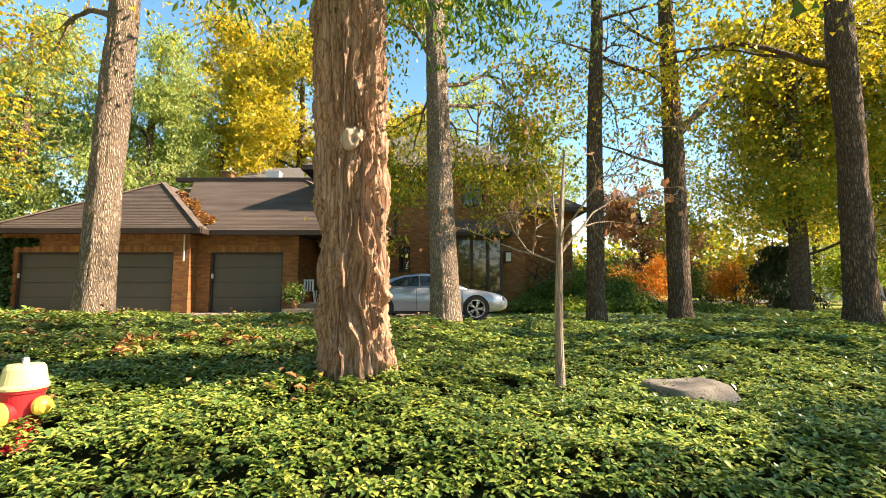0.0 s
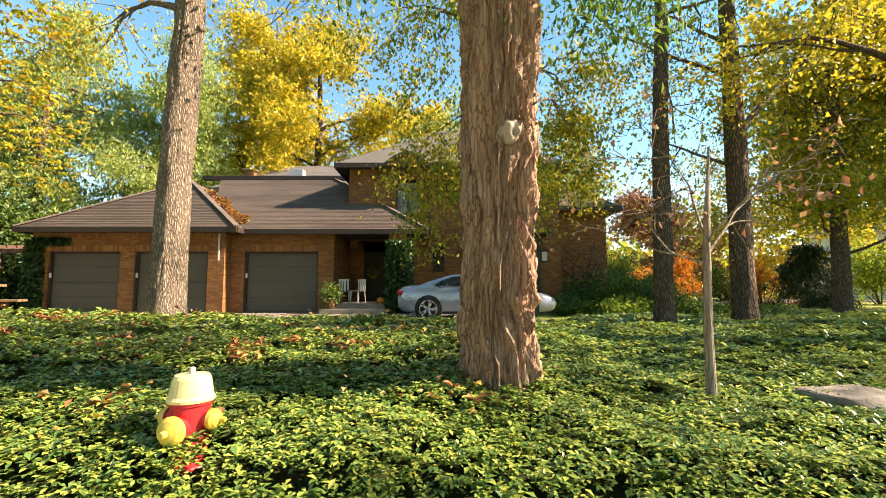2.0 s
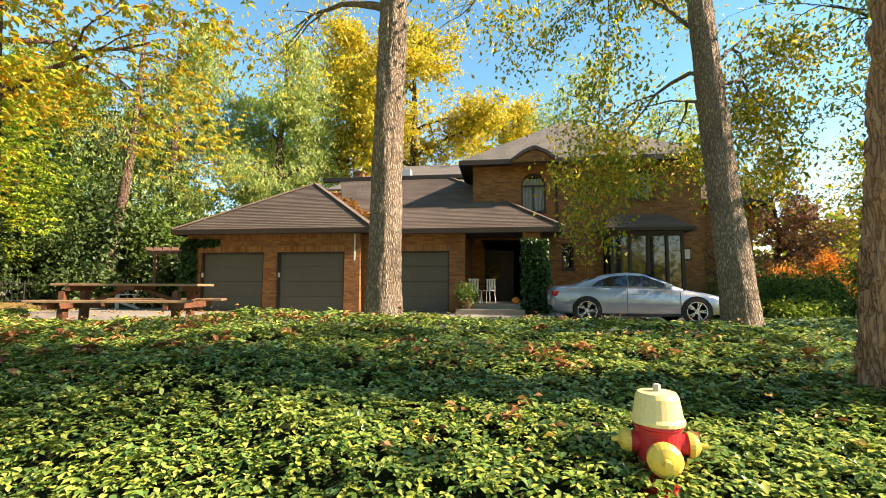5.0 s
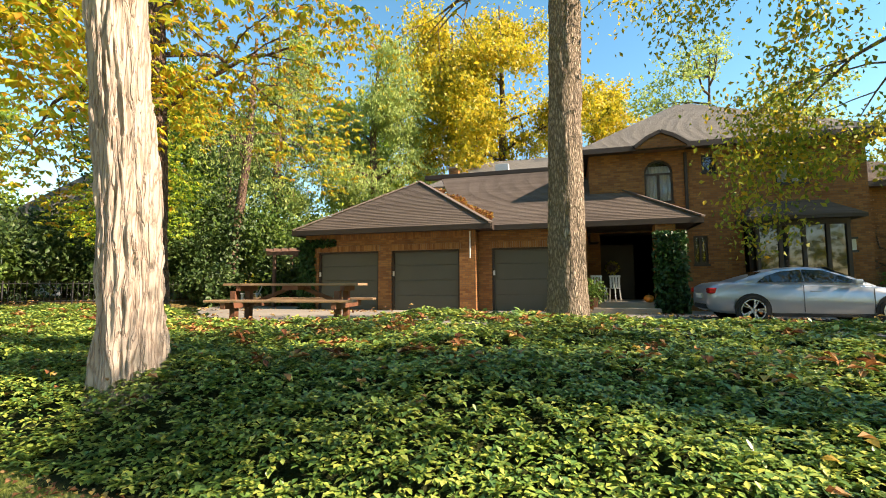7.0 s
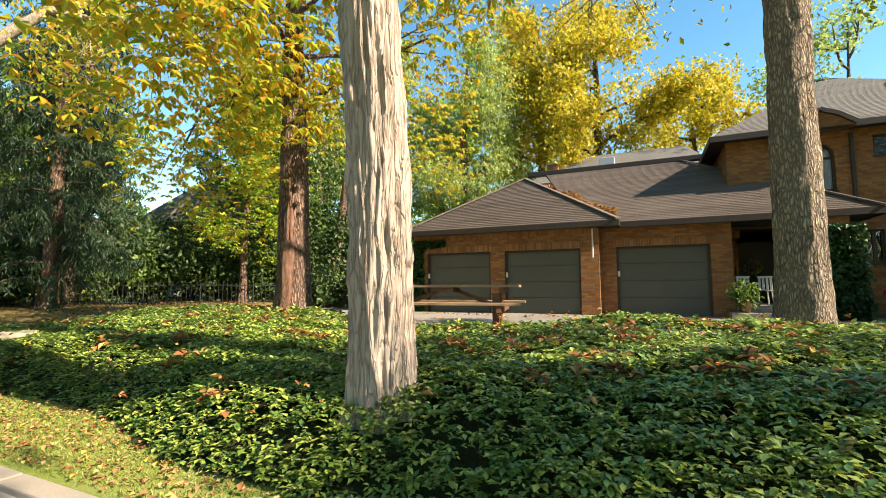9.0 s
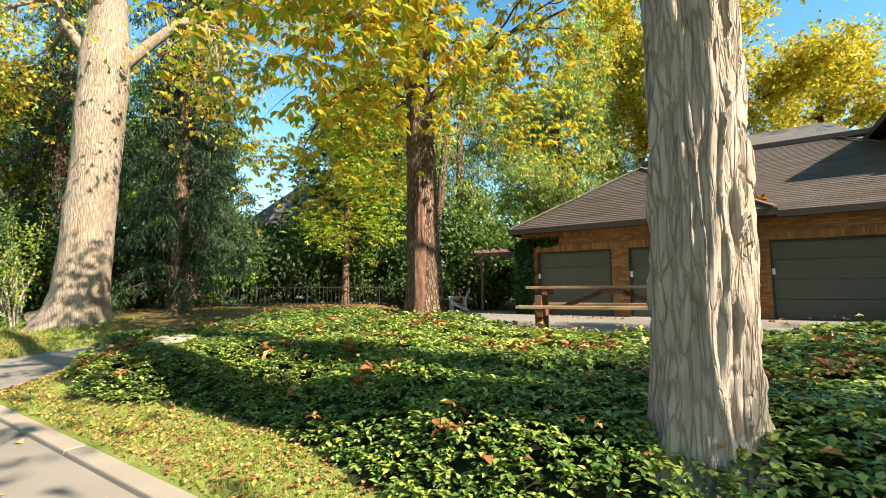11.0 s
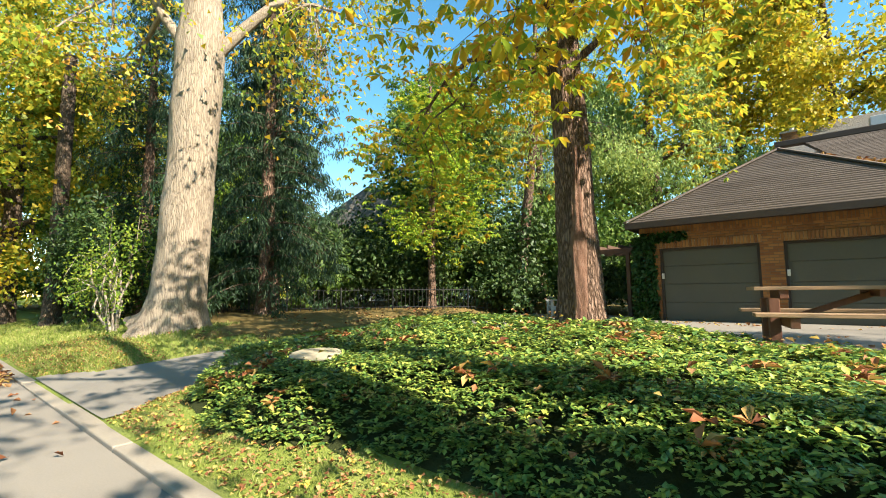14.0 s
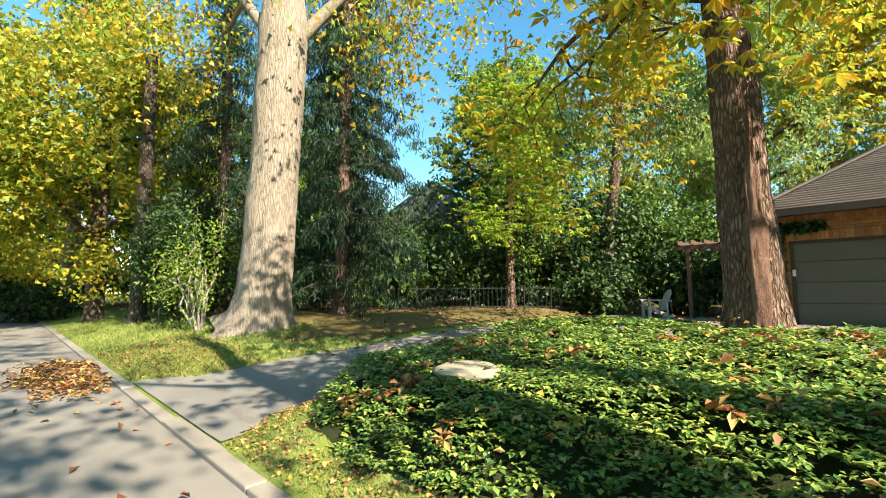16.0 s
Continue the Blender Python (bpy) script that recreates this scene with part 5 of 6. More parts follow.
rg = np.random.default_rng(31)
chunks = []
for x0, x1, y0, y1, dens, size in [(-18.5, 4.5, 2.65, 4.4, 420, 0.053), (-18.5, 6, 4.4, 6.4, 220, 0.066), (-18.5, 8, 6.4, 9.7, 110, 0.09), (1.0, 16, 9.7, 13.3, 45, 0.12), (6, 16, 2.65, 9.7, 60, 0.11)]:
    n = int((x1 - x0) * (y1 - y0) * dens)
    x, y = rg.uniform(x0, x1, n), rg.uniform(y0, y1, n)
    m = in_bed(x, y)
    x, y = x[m], y[m]
    edge = np.clip(np.minimum(y - np.interp(x, BED_X, BED_Y), 0.35) / 0.35, 0, 1)
    mound = 0.05 * np.sin(x * 2.3 + 1.1 * np.sin(y * 1.9)) * np.sin(y * 2.7 + np.sin(x * 1.3)) + 0.028 * np.sin(x * 6.1 + 2 * np.sin(y * 3.3)) * np.sin(y * 7.3 + 1.5 * np.sin(x * 2.9))
    lift = (0.05 + 0.15 * edge) * rg.uniform(0.84, 1.05, len(x)) + mound * edge
    chunks.append(rosettes(x, y, size * rg.uniform(0.75, 1.25, len(x)), lift, rg))
v, f = merge(chunks)
tagged(np_part("groundcover", v, f, L_COVER, None), "glossy green pachysandra groundcover filling the bed", "groundcover", kind="stuff")
# grass blades on the verge
n = 42000
x, y = rg.uniform(-26, -7, n), rg.uniform(2.6, 4.4, n)
m = (~in_bed(x, y + 0.02)) & (~on_drive(x, y))
x, y = x[m], y[m]
ax = np.stack([rg.normal(0, 0.7, len(x)), rg.normal(0, 0.7, len(x)), np.ones(len(x))], 1)
v, f = leaves(np.stack([x, y, height(x, y) - 0.004], 1), ax, 0.045 * rg.uniform(0.5, 1.4, len(x)), 0.007, rg, 0.1, 0.2)
tagged(np_part("grass", v, f, L_GRASS, None), "short mown grass on the verge", "grass", kind="stuff")


n = 24000
x, y = rg.uniform(-36, -21, n), rg.uniform(2.6, 7.5, n)
m = (~on_drive(x, y)) & (y < 6.4 + 0.6 * np.sin(x * 2.3))
x, y = x[m], y[m]
ax = np.stack([rg.normal(0, 0.6, len(x)), rg.normal(0, 0.6, len(x)), np.ones(len(x))], 1)
v, f = leaves(np.stack([x, y, height(x, y) - 0.004], 1), ax, 0.09 * rg.uniform(0.5, 1.4, len(x)), 0.016, rg, 0.1, 0.2)
tagged(np_part("grass", v, f, L_GRASS, None), "rougher grass beneath the big tree", "grass", kind="stuff")


def litter(name, label, n, x0, x1, y0, y1, size, mask, seed, lift=0.03):
    rg = np.random.default_rng(seed)
    x, y = rg.uniform(x0, x1, n), rg.uniform(y0, y1, n)
    m = mask(x, y)
    x, y = x[m], y[m]
    ax = rg.normal(0, 1, (len(x), 3)) * [1, 1, 0.25]
    pos = np.stack([x, y, np.maximum(height(x, y), np.where(y < 2.58, np.where(y > 2.4, 0.07, 0.0), -1)) + lift * rg.uniform(0.7, 1.3, len(x))], 1)
    L = size * rg.uniform(0.5, 1.4, len(x))
    v, f = leaves(pos, ax, L, L * 0.75, rg, 0.3, 0.85)
    tagged(np_part(name, v, f, L_DRY, None), label, "leaves", kind="stuff")


litter("fallen_leaves", "brown and yellow leaves fallen on the groundcover", 2000, -18, 0, 3.2, 8.4, 0.075, lambda x, y: in_bed(x, y) & (np.sin(x * 2.1 + y) + np.sin(y * 3.1 - x) > 0.2), 201, 0.27)
litter("fallen_leaves", "small dry leaves scattered on the grass verge", 10000, -26, -8, 2.6, 4.4, 0.042, lambda x, y: (~in_bed(x, y)) & (~on_drive(x, y)), 202, 0.03)
litter("fallen_leaves", "drifts of yellow leaves along the driveway", 5200, -24, 1, 5, 15.4, 0.09, lambda x, y: (~in_bed(x, y)) & ((~on_drive(x, y)) | (y > 14.2) | (y < 11.2)) & (np.sin(x * 1.7) + np.sin(y * 2.3 + x) > -0.3), 203, 0.035)
litter("fallen_leaves", "few leaves lying on the street", 160, -24, -8, -2, 2.4, 0.08, lambda x, y: y < 2.38, 204, 0.012)
litter("leaf_heap", "heap of swept brown leaves in the gutter", 3200, -26.5, -21.2, 0.6, 2.38, 0.09, lambda x, y: ((x + 23.4) / 2.4) ** 2 + ((y - 1.9) / 0.75) ** 2 < 0.75 + 0.45 * np.sin(x * 7 + y * 3) * np.sin(y * 9 - x * 4), 205, 0.07)
rgl = np.random.default_rng(17)
hx0 = np.stack([rgl.uniform(-17, -1, 70), rgl.uniform(3.3, 7.2, 70)], 1)
hx0 = hx0[in_bed(hx0[:, 0], hx0[:, 1])]
big = np.concatenate([np.repeat(hx0, 3, axis=0) + rgl.normal(0, 0.12, (3 * len(hx0), 2))])
m = len(big)
a = np.tile(np.linspace(-1.9, 1.9, 5), m) + np.repeat(rgl.uniform(0, 6.283, m), 5)
ax = np.stack([np.cos(a), np.sin(a), rgl.normal(0.1, 0.35, 5 * m)], 1)
pos = np.repeat(np.stack([big[:, 0], big[:, 1], height(big[:, 0], big[:, 1]) + 0.235], 1), 5, axis=0)
L = np.tile([0.7, 0.95, 1.1, 0.95, 0.7], m) * np.repeat(rgl.uniform(0.08, 0.15, m), 5)
v, f = leaves(pos, ax, L, L * 0.45, rgl, 0.35, 0.8)
tagged(np_part("chestnut_leaves", v, f, L_RUSTLEAF, None), "curled rust-brown chestnut leaves lying on the groundcover", "leaves", kind="stuff")
rgl = np.random.default_rng(8)
x, y = rgl.uniform(-12.6, -8.6, 7000), rgl.uniform(15.9, 18.9, 7000)
m = np.abs((x - (ex1 + 0.15 - (y - ry0)))) < 0.32 * (0.6 + 0.5 * np.sin(y * 5.0))
x, y = x[m], y[m]
zz = ez + k * (y - ry0) + 0.06
v, f = leaves(np.stack([x, y, zz], 1), rgl.normal(0, 1, (len(x), 3)) * [1, 1, 0.4], 0.16, 0.12, rgl, 0.3, 0.8)
tagged(np_part("roof_leaves", v, f, L_DRY, None), "drift of dead leaves in the roof valley", "leaves", kind="stuff")


def ivy(name, label, x0, x1, y0, y1, z0, z1, n, seed):
    """Ivy hugging a wall or column."""
    rg = np.random.default_rng(seed)
    e = thing(name, label, "ivy", (0, 0, 0))
    pos = np.stack([rg.uniform(x0, x1, n), rg.uniform(y0, y1, n), z0 + (z1 - z0) * rg.uniform(0, 1, n) ** 1.15], 1)
    ax = np.stack([rg.normal(0, 0.6, n), rg.normal(-0.3, 0.4, n), -np.abs(rg.normal(0.7, 0.3, n))], 1)
    v, f = leaves(pos, ax, 0.13 * rg.uniform(0.6, 1.3, n), 0.11, rg, 0.2, 0.2)
    np_part("leaves", v, f, L_IVY, e)
    segs = [tube([(x0 + (x1 - x0) * q, (y0 + y1) / 2, z0 - 0.1), (x0 + (x1 - x0) * (q + 0.08), (y0 + y1) / 2, (z0 + z1) / 2), (x0 + (x1 - x0) * q, (y0 + y1) / 2, z1)], [0.02, 0.014, 0.005], 5) for q in (0.2, 0.5, 0.75)]
    v, f = merge(segs)
    np_part("stems", v, f, BARK_DARK, e)


ivy("ivy", "dark glossy ivy covering the porch column", -3.38, -2.45, 15.7, 15.98, 0.6, 3.1, 2400, 301)
ivy("ivy", "dark glossy ivy on the garage corner", -16.05, -15.4, 15.66, 15.89, 0.5, 3.1, 1700, 302)
ivy("ivy", "ivy creeping over the garage brickwork", -15.8, -14.5, 15.74, 15.86, 2.92, 3.2, 260, 303)


# hydrant
hyd = thing("fire_hydrant", "red fire hydrant with yellow bonnet and caps", "hydrant", (-3.14, 3.40, 0.11), -8)
part("barrel", lathe([(0.10, 0), (0.10, 0.12), (0.115, 0.14), (0.125, 0.3), (0.128, 0.45), (0.14, 0.46), (0.14, 0.48)], 28), RED, hyd, smooth=False, bevel=0)
part("bonnet", lathe([(0.15, 0.481), (0.152, 0.50), (0.140, 0.52), (0.122, 0.63), (0.108, 0.655), (0.03, 0.66)], 28), CREAM, hyd, "pale yellow tapered bonnet")
part("operating_nut", lathe([(0.024, 0.661), (0.022, 0.70), (0.012, 0.705)], 5), GREYWOOD, hyd, "worn pentagonal nut")
def capped(angle, r, h, out):
    m = pose(0, 0, h, 0, 0, angle) @ pose(0, 0, 0, 90, 0, 0)
    noz = part("nozzle", lathe([(r * 0.95, 0.05), (r * 0.95, out - 0.002), (r * 1.08, out)], 20, m), RED, hyd)
    part("cap", lathe([(r * 1.12, out + 0.001), (r * 1.12, out + 0.03), (r * 0.85, out + 0.055), (r * 0.4, out + 0.07), (r * 0.3, out + 0.071), (r * 0.24, out + 0.11)], 20, m), YELLOW, noz, "yellow cap with a nut")
capped(0, 0.085, 0.32, 0.16)
capped(-90, 0.062, 0.36, 0.155)
capped(90, 0.062, 0.36, 0.155)
part("flange", lathe([(0.15, 0.02), (0.155, 0.03), (0.155, 0.06), (0.15, 0.07)], 24), RED, hyd)


def rock(name, label, x, y, w, d, h, mat, seed, sink=0.4):
    bm = bmesh.new()
    bmesh.ops.create_icosphere(bm, subdivisions=4, radius=1)
    for v in bm.verts:
        q = v.co.copy()
        n1 = noise.noise(q * 1.3 + Vector((seed, 0, 0))) * 0.25 + noise.noise(q * 4 + Vector((seed, 3, 0))) * 0.07
        q *= 1 + n1
        q.z = min(q.z, 0.62 + 0.1 * noise.noise(q * 2))
        v.co = Vector((q.x * w / 2, q.y * d / 2, q.z * h))
    ob = part(name, bm, mat, None, smooth=True)
    ob.location = (x, y, ground_at(x, y) + h * (0.62 - sink))
    return tagged(ob, label, "rock")


rock("boulder", "flat-topped grey boulder in the groundcover", 2.45, 4.5, 0.92, 0.7, 0.30, STONE, 3, 0.35)
rock("stone_slab", "pale flat stepping stone in the bed", -16.25, 4.2, 0.75, 0.55, 0.08, SLABSTONE, 9, -1.4)

# picnic table
pt = thing("picnic_table", "weathered wooden picnic table with attached benches", "table", (-11.12, 8.32, 0.70), 11)
for i in range(5):
    part("top_plank", boxes(((-1.32, -0.36 + i * 0.147, 0.70), (1.32, -0.225 + i * 0.147, 0.745))), TABLEWOOD, pt, bevel=0.006)
for s in (-1, 1):
    for i in range(2):
        y0 = s * 0.72 - 0.14 + i * 0.147
        part("bench_plank", boxes(((-1.38, y0, 0.40), (1.38, y0 + 0.135, 0.445))), TABLEWOOD, pt, bevel=0.006)
    x = s * 1.02
    part("cross_beam", boxes(((x - 0.045, -0.84, 0.28), (x + 0.045, 0.84, 0.398))), TABLELEG, pt, bevel=0.006)
    part("top_cleat", boxes(((x - 0.045, -0.34, 0.60), (x + 0.045, 0.34, 0.698))), TABLELEG, pt, bevel=0.006)
    for q in (-1, 1):
        part("leg", boxes(((x - 0.16, q * 0.27 - 0.07, -0.22), (x - 0.048, q * 0.27 + 0.07, 0.60))), TABLELEG, pt, bevel=0.008)
    part("brace", beam((x - s * 0.05, 0, 0.33), (s * 0.12, 0, 0.66), 0.05, 0.07), TABLELEG, pt)
part("brace_block", boxes(((-0.16, -0.32, 0.62), (0.16, 0.32, 0.698))), TABLELEG, pt)

# pergola
pg = thing("pergola", "small dark wooden pergola beside the garage", "pergola", (-17.3, 17.5, 0.5))
for x in (-0.75, 0.75):
    for y in (-0.6, 0.6):
        part("post", boxes(((x - 0.06, y - 0.06, -0.05), (x + 0.06, y + 0.06, 2.2))), PERGWOOD, pg, bevel=0.008)
for y in (-0.6, 0.6):
    part("main_beam", boxes(((-1.15, y - 0.04, 2.201), (1.15, y + 0.04, 2.36))), PERGWOOD, pg, bevel=0.008)
for i in range(6):
    part("rafter", boxes(((-0.98 + i * 0.38, -0.95, 2.361), (-0.93 + i * 0.38, 0.95, 2.48))), PERGWOOD, pg, bevel=0.005)


def adirondack(x, y, rz):
    c = thing("garden_chair", "grey weathered wooden slat garden chair", "chair", (x, y, ground_at(x, y) + 0.02), rz)
    for i in range(5):
        part("seat_slat", boxes(((-0.26, -0.30 + i * 0.105, 0.36 - i * 0.03), (0.26, -0.21 + i * 0.105, 0.385 - i * 0.03))), GREYWOOD, c, bevel=0.004)
    for i in range(6):
        m = pose(0, 0.22, 0.26, -22, 0, 0)
        part("back_slat", boxes(((-0.27 + i * 0.092, -0.01, 0), (-0.19 + i * 0.092, 0.015, 0.72 - 0.02 * abs(i - 2.5) ** 2), m)), GREYWOOD, c, bevel=0.004)
    for s in (-1, 1):
        part("arm", boxes(((s * 0.33 - 0.06, -0.38, 0.56), (s * 0.33 + 0.06, 0.36, 0.585))), GREYWOOD, c, bevel=0.004)
        part("front_leg", boxes(((s * 0.30 - 0.02, -0.34, -0.03), (s * 0.30 + 0.02, -0.24, 0.559))), GREYWOOD, c)
        part("rear_leg", beam((s * 0.29, -0.3, 0.34), (s * 0.29, 0.45, -0.01), 0.025, 0.1), GREYWOOD, c)
        part("arm_post", boxes(((s * 0.30 - 0.02, 0.24, 0.05), (s * 0.30 + 0.02, 0.3, 0.559))), GREYWOOD, c)
    part("back_rail", boxes(((-0.3, 0.40, 0.5), (0.3, 0.43, 0.58))), GREYWOOD, c)


adirondack(-19.1, 16.7, -50)

# pumpkin, plant and porch chairs
pk = thing("pumpkin", "orange pumpkin on the porch", "pumpkin", (-3.56, 15.98, GZ + 0.34))
bm = bmesh.new()
bmesh.ops.create_uvsphere(bm, u_segments=40, v_segments=16, radius=0.15)
for v in bm.verts:
    a = math.atan2(v.co.y, v.co.x)
    s = 1 + 0.05 * abs(math.sin(a * 5)) - 0.02
    v.co = Vector((v.co.x * s, v.co.y * s, v.co.z * 0.8 + 0.118))
part("body", bm, PUMPKIN, pk, smooth=True)
part("stalk", lathe([(0.02, 0.225), (0.014, 0.27), (0.018, 0.3)], 8), BARK_DARK, pk)
pl = thing("potted_plant", "leafy green plant in a pot by the porch step", "plant", (-5.25, 15.65, GZ + 0.19))
part("pot", lathe([(0.12, 0), (0.17, 0.28), (0.18, 0.3), (0.15, 0.3)], 18), DARKWOOD, pl)
rg = np.random.default_rng(12)
pos = rg.normal(0, 1, (420, 3)) * [0.16, 0.16, 0.16] + [0, 0, 0.5]
v, f = leaves(pos, rg.normal(0, 1, (420, 3)), 0.13, 0.07, rg, 0.2, 0.4)
np_part("leaves", v, f, L_GREEN, pl)
segs = [tube([(0, 0, 0.28), tuple(p)], [0.012, 0.004], 4) for p in pos[:24]]
v, f = merge(segs)
np_part("stems", v, f, BARK_DARK, pl)


def porch_chair(x, y, rz):
    c = thing("porch_chair", "white slatted bistro chair on the porch", "chair", (x, y, GZ + 0.34), rz, "chairs on the porch")
    part("seat", boxes(((-0.2, -0.2, 0.43), (0.2, 0.2, 0.455))), WHITE, c, bevel=0.006)
    for i in range(4):
        part("back_slat", boxes(((-0.18 + i * 0.1, 0.19, 0.46), (-0.12 + i * 0.1, 0.21, 0.82))), WHITE, c)
    part("back_rail", boxes(((-0.2, 0.185, 0.821), (0.2, 0.215, 0.88))), WHITE, c, bevel=0.006)
    for a in (-1, 1):
        for b in (-1, 1):
            part("leg", beam((a * 0.17, b * 0.17, 0.43), (a * 0.2, b * 0.2, 0), 0.03, 0.03), WHITE, c)


porch_chair(-5.0, 16.6, 20)
porch_chair(-4.55, 16.9, -30)

rg = np.random.default_rng(77)
wr = thing("wreath", "round wreath of yellow leaves hung on the front door", "wreath", (-4.34, 19.2, 2.05))
a = rg.uniform(0, 6.283, 260)
pos = np.stack([np.cos(a) * 0.2 + rg.normal(0, 0.03, 260), rg.normal(0, 0.02, 260), np.sin(a) * 0.2 + rg.normal(0, 0.03, 260)], 1)
v, f = leaves(pos, rg.normal(0, 1, (260, 3)), 0.09, 0.06, rg, 0.2, 0.4)
np_part("leaf_ring", v, f, L_YELLOW, wr)
part("hoop", lathe([(0.19, 0.03), (0.21, 0.03), (0.21, 0.045), (0.19, 0.045)], 20, pose(0, 0, 0, 90, 0, 0)), BARK_DARK, wr)
# iron fence at the back of the garden
fen = thing("fence", "low black iron railing along the back of the lawn", "fence", (0, 0, 0))
fp = [(-29.5, 8.2), (-26.8, 10.2), (-24.3, 13.2), (-22.3, 15.4), (-20.9, 17.2)]
for (xa, ya), (xb, yb) in zip(fp, fp[1:]):
    L = math.hypot(xb - xa, yb - ya)
    za, zb = ground_at(xa, ya), ground_at(xb, yb)
    for hz_ in (0.12, 0.78):
        part("rail", beam((xa, ya, za + hz_), (xb, yb, zb + hz_), 0.025, 0.025), IRON, fen)
    for i in range(int(L / 0.16)):
        t = i / int(L / 0.16)
        x, y = xa + (xb - xa) * t, ya + (yb - ya) * t
        z = za + (zb - za) * t
        w = 0.022 if i % 12 == 0 else 0.008
        part("post" if i % 12 == 0 else "picket", boxes(((x - w, y - w, min(z, ground_at(x, y)) - 0.03), (x + w, y + w, z + 0.88))), IRON, fen)


# car
def loft(sections):
    """A skin through closed outlines of equal length."""
    bm = bmesh.new()
    rows = [[bm.verts.new(p) for p in s] for s in sections]
    n = len(rows[0])
    for a, b in zip(rows, rows[1:]):
        for i in range(n):
            bm.faces.new((a[i], a[(i + 1) % n], b[(i + 1) % n], b[i]))
    bm.faces.new(rows[0][::-1])
    bm.faces.new(rows[-1])
    return bm


def coupe(x, y, z, rz, label, paint=CARPAINT):
    """A coupe, its nose towards +x; x = 0 midway between the axles."""
    c = thing("car", label, "car", (x, y, z), rz)
    body = []
    for px, bot, belt, hw in [(-2.27, 0.52, 0.72, 0.60), (-2.24, 0.38, 0.86, 0.74), (-2.10, 0.27, 0.94, 0.82), (-1.85, 0.24, 0.97, 0.87), (-1.375, 0.22, 0.96, 0.905), (-0.8, 0.20, 0.94, 0.915), (0, 0.20, 0.92, 0.915), (0.7, 0.20, 0.90, 0.912),
                              (1.0, 0.20, 0.88, 0.91), (1.375, 0.22, 0.84, 0.905), (1.8, 0.24, 0.77, 0.86), (2.1, 0.26, 0.70, 0.79), (2.26, 0.32, 0.62, 0.68), (2.33, 0.40, 0.54, 0.52)]:
        m = (bot + belt) / 2
        ring = []
        for u, w in ((0, bot), (0.86, bot), (0.97, bot + 0.07), (1.0, m), (0.985, m + (belt - m) * 0.55), (0.94, belt - 0.03), (0.86, belt + 0.005), (0.5, belt + 0.035), (0, belt + 0.045)):
            ring.append((px, -u * hw, w))
        ring += [(a, -b, d) for a, b, d in ring[-2:0:-1]]
        body.append(ring)
    bm = loft(body)
    body_ob = part("body", bm, paint, c, "", smooth=True)
    cab, glz = [], []
    for px, base, top, hb, ht in [(-1.75, 0.95, 0.975, 0.70, 0.66), (-1.2, 0.95, 1.19, 0.76, 0.58), (-0.7, 0.94, 1.33, 0.79, 0.57), (-0.2, 0.93, 1.372, 0.80, 0.58), (0.2, 0.92, 1.345, 0.80, 0.57), (0.7, 0.90, 1.14, 0.78, 0.62), (1.12, 0.87, 0.91, 0.74, 0.70)]:
        r = [(px, -hb, base - 0.02), (px, -(hb * 0.65 + ht * 0.35), base + (top - base) * 0.4), (px, -(ht + 0.03), base + (top - base) * 0.86), (px, -ht * 0.8, top - 0.012), (px, 0, top)]
        cab.append(r + [(a, -b, d) for a, b, d in r[-2::-1]])
    part("roof", loft(cab), paint, c, smooth=True)
    for s in (-1, 1):
        for name, pts in (("side_window", [(-1.22, 0.985, 0.763), (-1.02, 1.14, 0.703), (-0.72, 1.245, 0.665), (-0.30, 1.285, 0.653), (-0.28, 0.985, 0.782)]),
                          ("door_window", [(-0.24, 0.985, 0.782), (-0.26, 1.285, 0.653), (0.15, 1.262, 0.655), (0.48, 1.14, 0.69), (0.85, 0.975, 0.763)])):
            bm = bmesh.new()
            fr = [bm.verts.new((a, s * (w + 0.022), b)) for a, b, w in pts]
            bk = [bm.verts.new((a, s * (w - 0.02), b)) for a, b, w in pts]
            bm.faces.new(fr)
            bm.faces.new(bk[::-1])
            for i in range(len(fr)):
                j = (i + 1) % len(fr)
                bm.faces.new((fr[i], bk[i], bk[j], fr[j]))
            part(name, bm, DARKGLASS, c, "dark tinted side glass")
        for px in (-1.375, 1.375):
            m = pose(px, s * 0.70, 0.335, 90 * s, 0, 0)
            part("wheel_arch", lathe([(0.375, -0.19), (0.385, -0.212)], 28, pose(px, s * 0.70, 0.345, 90 * s, 0, 0)), TYRE, c)
            wh = part("wheel", lathe([(0.20, -0.10), (0.315, -0.10), (0.335, -0.17), (0.335, -0.19), (0.315, -0.222), (0.255, -0.224), (0.25, -0.19)], 32, m), TYRE, c, "black tyre on an alloy rim", smooth=False)
            part("rim", lathe([(0.255, -0.20), (0.257, -0.226), (0.242, -0.228), (0.238, -0.205), (0.05, -0.20)], 32, m), IRON, wh)
            bm = bmesh.new()
            for i in range(5):
                for o in (-0.13, 0.13):
                    a = 2 * math.pi * i / 5 + o
                    beam((math.cos(a) * 0.05, math.sin(a) * 0.05, -0.225), (math.cos(a + o * 0.2) * 0.24, math.sin(a + o * 0.2) * 0.24, -0.224), 0.032, 0.03, bm)
            bmesh.ops.create_cone(bm, cap_ends=True, segments=16, radius1=0.06, radius2=0.05, depth=0.03, matrix=Matrix.Translation((0, 0, -0.226)))
            bmesh.ops.create_circle(bm, segments=4, radius=0.001)
            ring = lathe([(0.235, -0.215), (0.235, -0.236), (0.256, -0.236), (0.256, -0.215)], 32)
            me = bpy.data.meshes.new("tmp")
            ring.to_mesh(me)
            ring.free()
            bm.from_mesh(me)
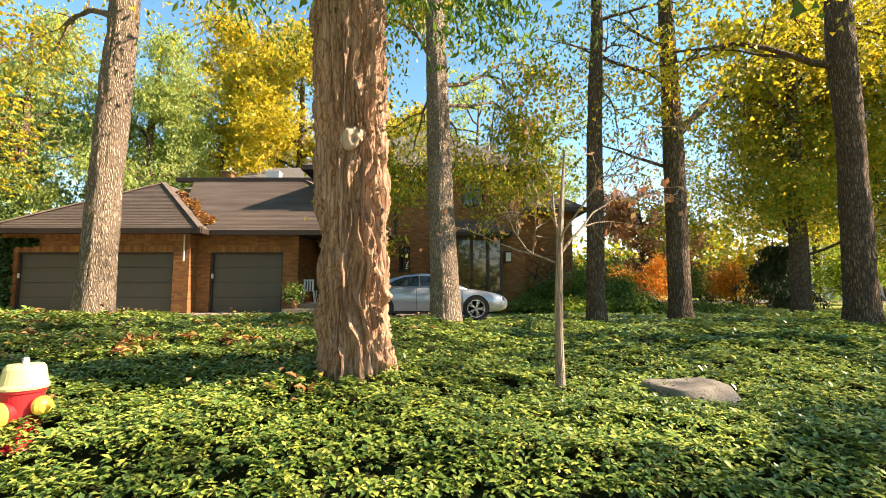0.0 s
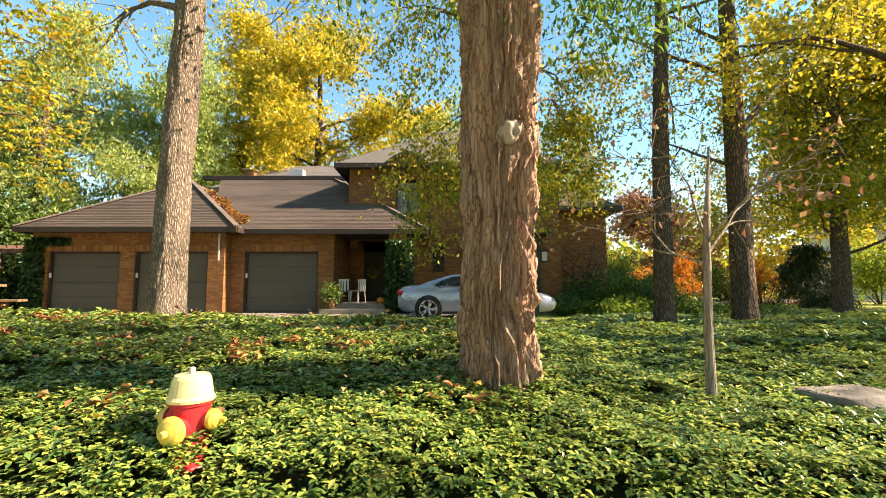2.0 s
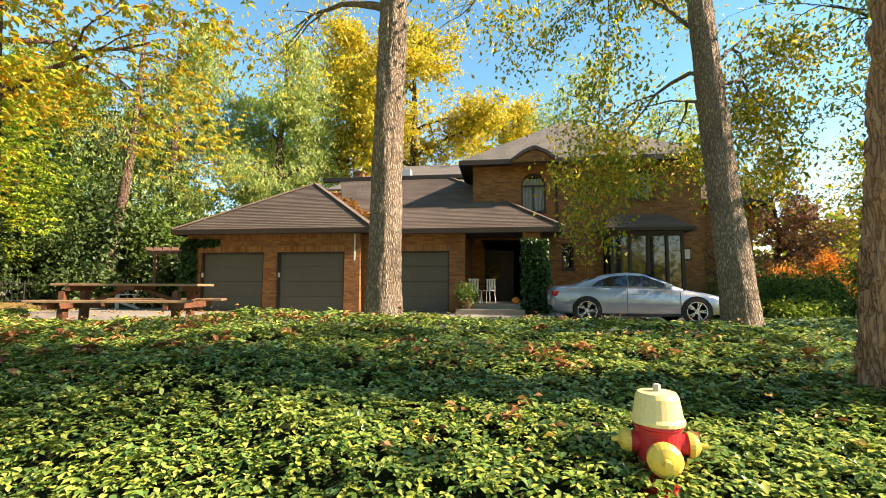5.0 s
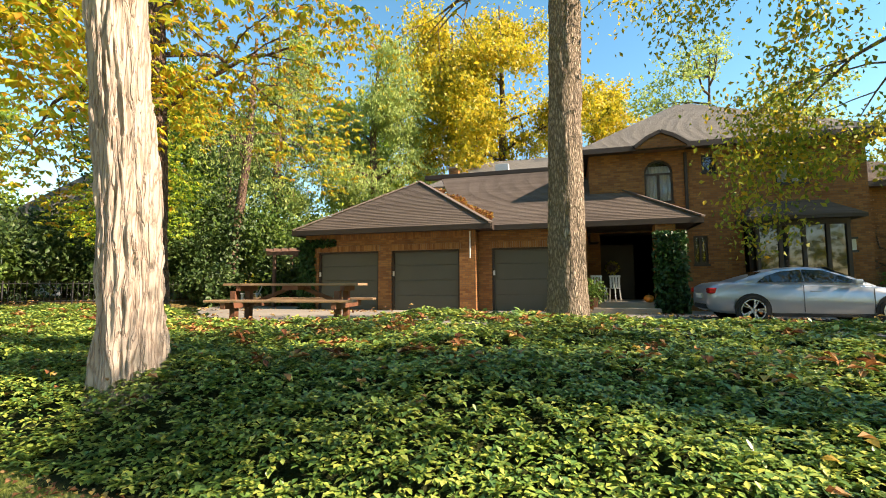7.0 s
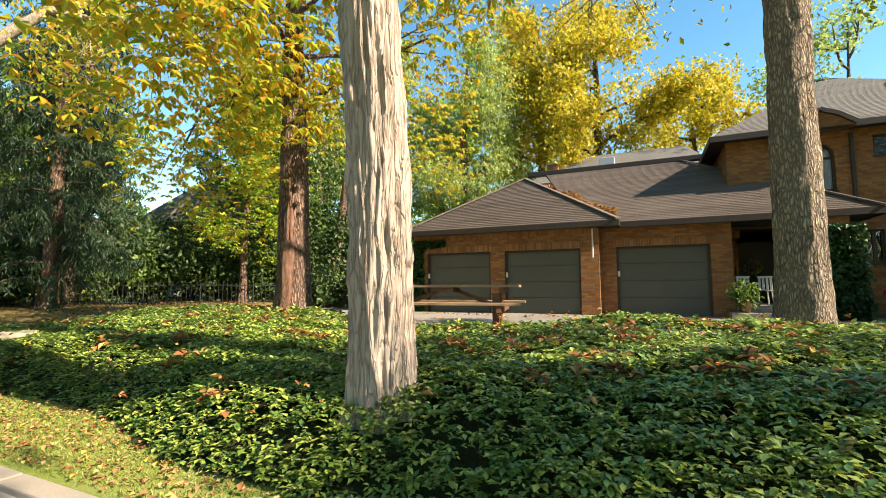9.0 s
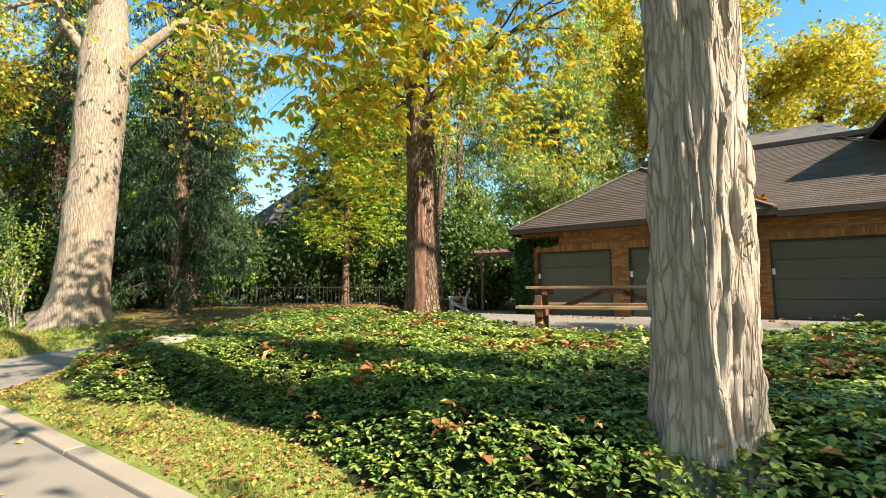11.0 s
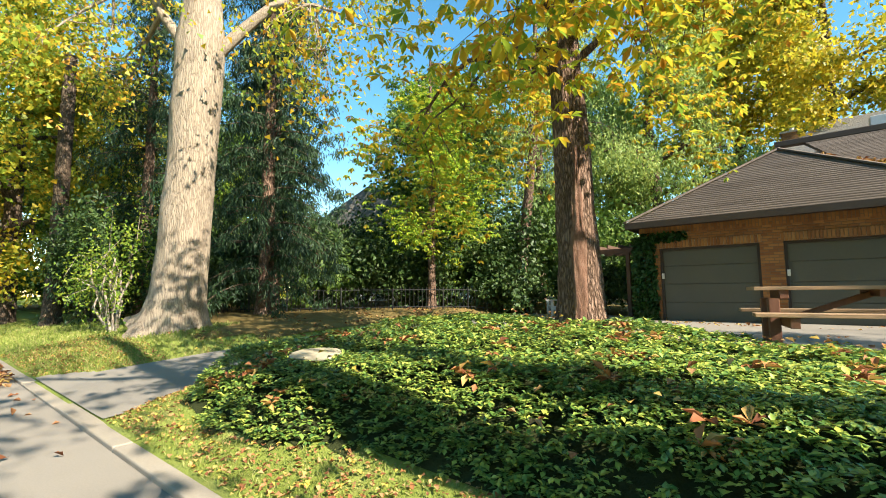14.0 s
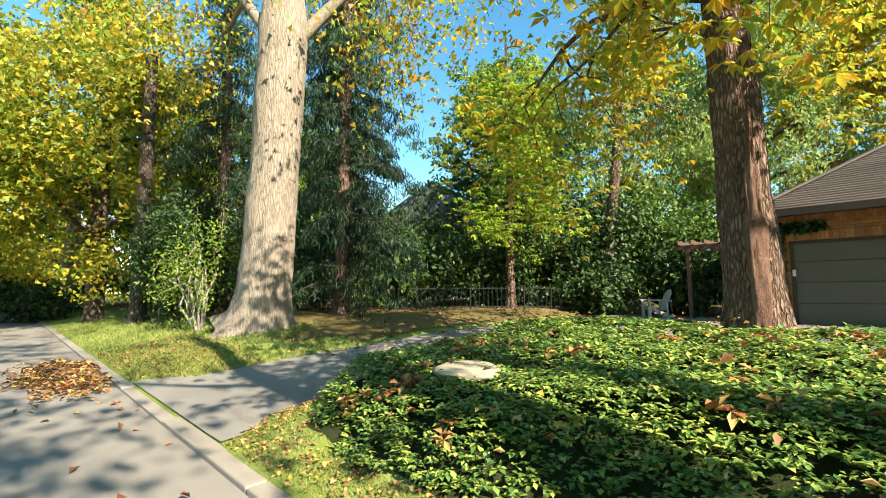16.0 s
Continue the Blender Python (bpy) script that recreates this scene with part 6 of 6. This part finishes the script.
            bpy.data.meshes.remove(me)
            bm.transform(m)
            part("spokes", bm, RIM, wh, "silver twin-spoke alloy rim")
        part("tail_light", boxes(((-2.262, s * 0.70 - 0.10, 0.72), (-1.99, s * 0.70 + 0.145, 0.86))), REDLIGHT, c, "red tail light", bevel=0.03)
        part("headlight", boxes(((1.95, s * 0.62 - 0.12, 0.56), (2.22, s * 0.62 + 0.13, 0.66))), GLASS, c, "clear headlight", bevel=0.03)
        part("mirror", boxes(((0.58, s * 0.96 - 0.08, 0.93), (0.75, s * 0.96 + 0.08, 1.05))), paint, c, bevel=0.035)
        part("door_handle", boxes(((-0.22, s * 0.918 - 0.012, 0.765), (0.0, s * 0.918 + 0.012, 0.795))), paint, c, bevel=0.008)
        part("sill", boxes(((-0.98, s * 0.88 - 0.02, 0.19), (0.98, s * 0.88 + 0.03, 0.27))), TYRE, c, bevel=0.015)
        part("door_gap", boxes(((-0.345, s * 0.912 - 0.006, 0.30), (-0.335, s * 0.912 + 0.006, 0.93)), ((0.985, s * 0.906 - 0.006, 0.30), (0.995, s * 0.906 + 0.006, 0.84))), TYRE, c)
    part("rear_window", boxes(((-0.55, -0.5, -0.008), (0.32, 0.5, 0.008), pose(-1.33, 0, 1.118, 0, -24, 0))), DARKGLASS, c)
    part("windscreen", boxes(((-0.45, -0.56, -0.008), (0.42, 0.56, 0.008), pose(0.68, 0, 1.145, 0, 27, 0))), DARKGLASS, c)
    part("bumper_insert", boxes(((-2.285, -0.5, 0.34), (-2.1, 0.5, 0.46))), TYRE, c, bevel=0.03)
    part("number_plate", boxes(((-2.292, -0.26, 0.60), (-2.24, 0.26, 0.72))), WHITE, c)
    part("grille", boxes(((2.24, -0.3, 0.36), (2.335, 0.3, 0.6))), IRON, c, bevel=0.02)
    return c


coupe(-0.42, 13.75, 0.455, 0, "silver two-door coupe parked on the driveway")
coupe(21.2, 36.0, 0.462, 200, "pale car parked far off beyond the trees")

# far details
dr = thing("far_drive", "sunlit drive beyond the lawn", "driveway", kind="structure")
part("paving", boxes(((9, 30, 0.40), (45, 37.5, 0.462))), DRIVE, dr)
st = tree("dead_tree", "broken dark trunk standing among the bushes", (-31.8, 4.4), [(0, 0, 0), (0.1, 0, 5), (0.1, 0, 9.6)], [0.26, 0.22, 0.19], BARK_DARK, L_DRY, 400, [], 0, rings=30, nseg=14)
wire = thing("overhead_wire", "thin overhead cable above the street trees", "cable")
np_part("cable", *tube([(-70, 6.5, 9.4), (-50, 5.8, 8.6), (-34, 5.0, 8.5), (-30.5, 4.7, 8.7), (-31.8, 4.4, 9.2)], [0.014] * 5, 5), IRON, wire)
nb = thing("neighbour_house", "pale neighbouring house glimpsed through the trees", "house", (-38, 27, 0.8), 20)
part("wall", boxes(((-6, -4, -0.3), (6, 4, 5))), CURTAIN, nb)
part("roof", prism([(-6.6, 5), (6.6, 5), (0, 8.6)], -4.6, 4.6), ROOFGREY, nb)
nb2 = thing("neighbour_house", "pale house far beyond the lawn", "house", (42, 42, 0.5), -20)
part("wall", boxes(((-6, -4, -0.3), (6, 4, 6))), CURTAIN, nb2)
part("roof", prism([(-6.6, 6), (6.6, 6), (0, 9.6)], -4.6, 4.6), ROOFGREY, nb2)
for i in range(4):
    part("window", boxes(((-5 + i * 2.8, -4.05, 3.4), (-3.6 + i * 2.8, -3.98, 5))), DARKGLASS, nb2)
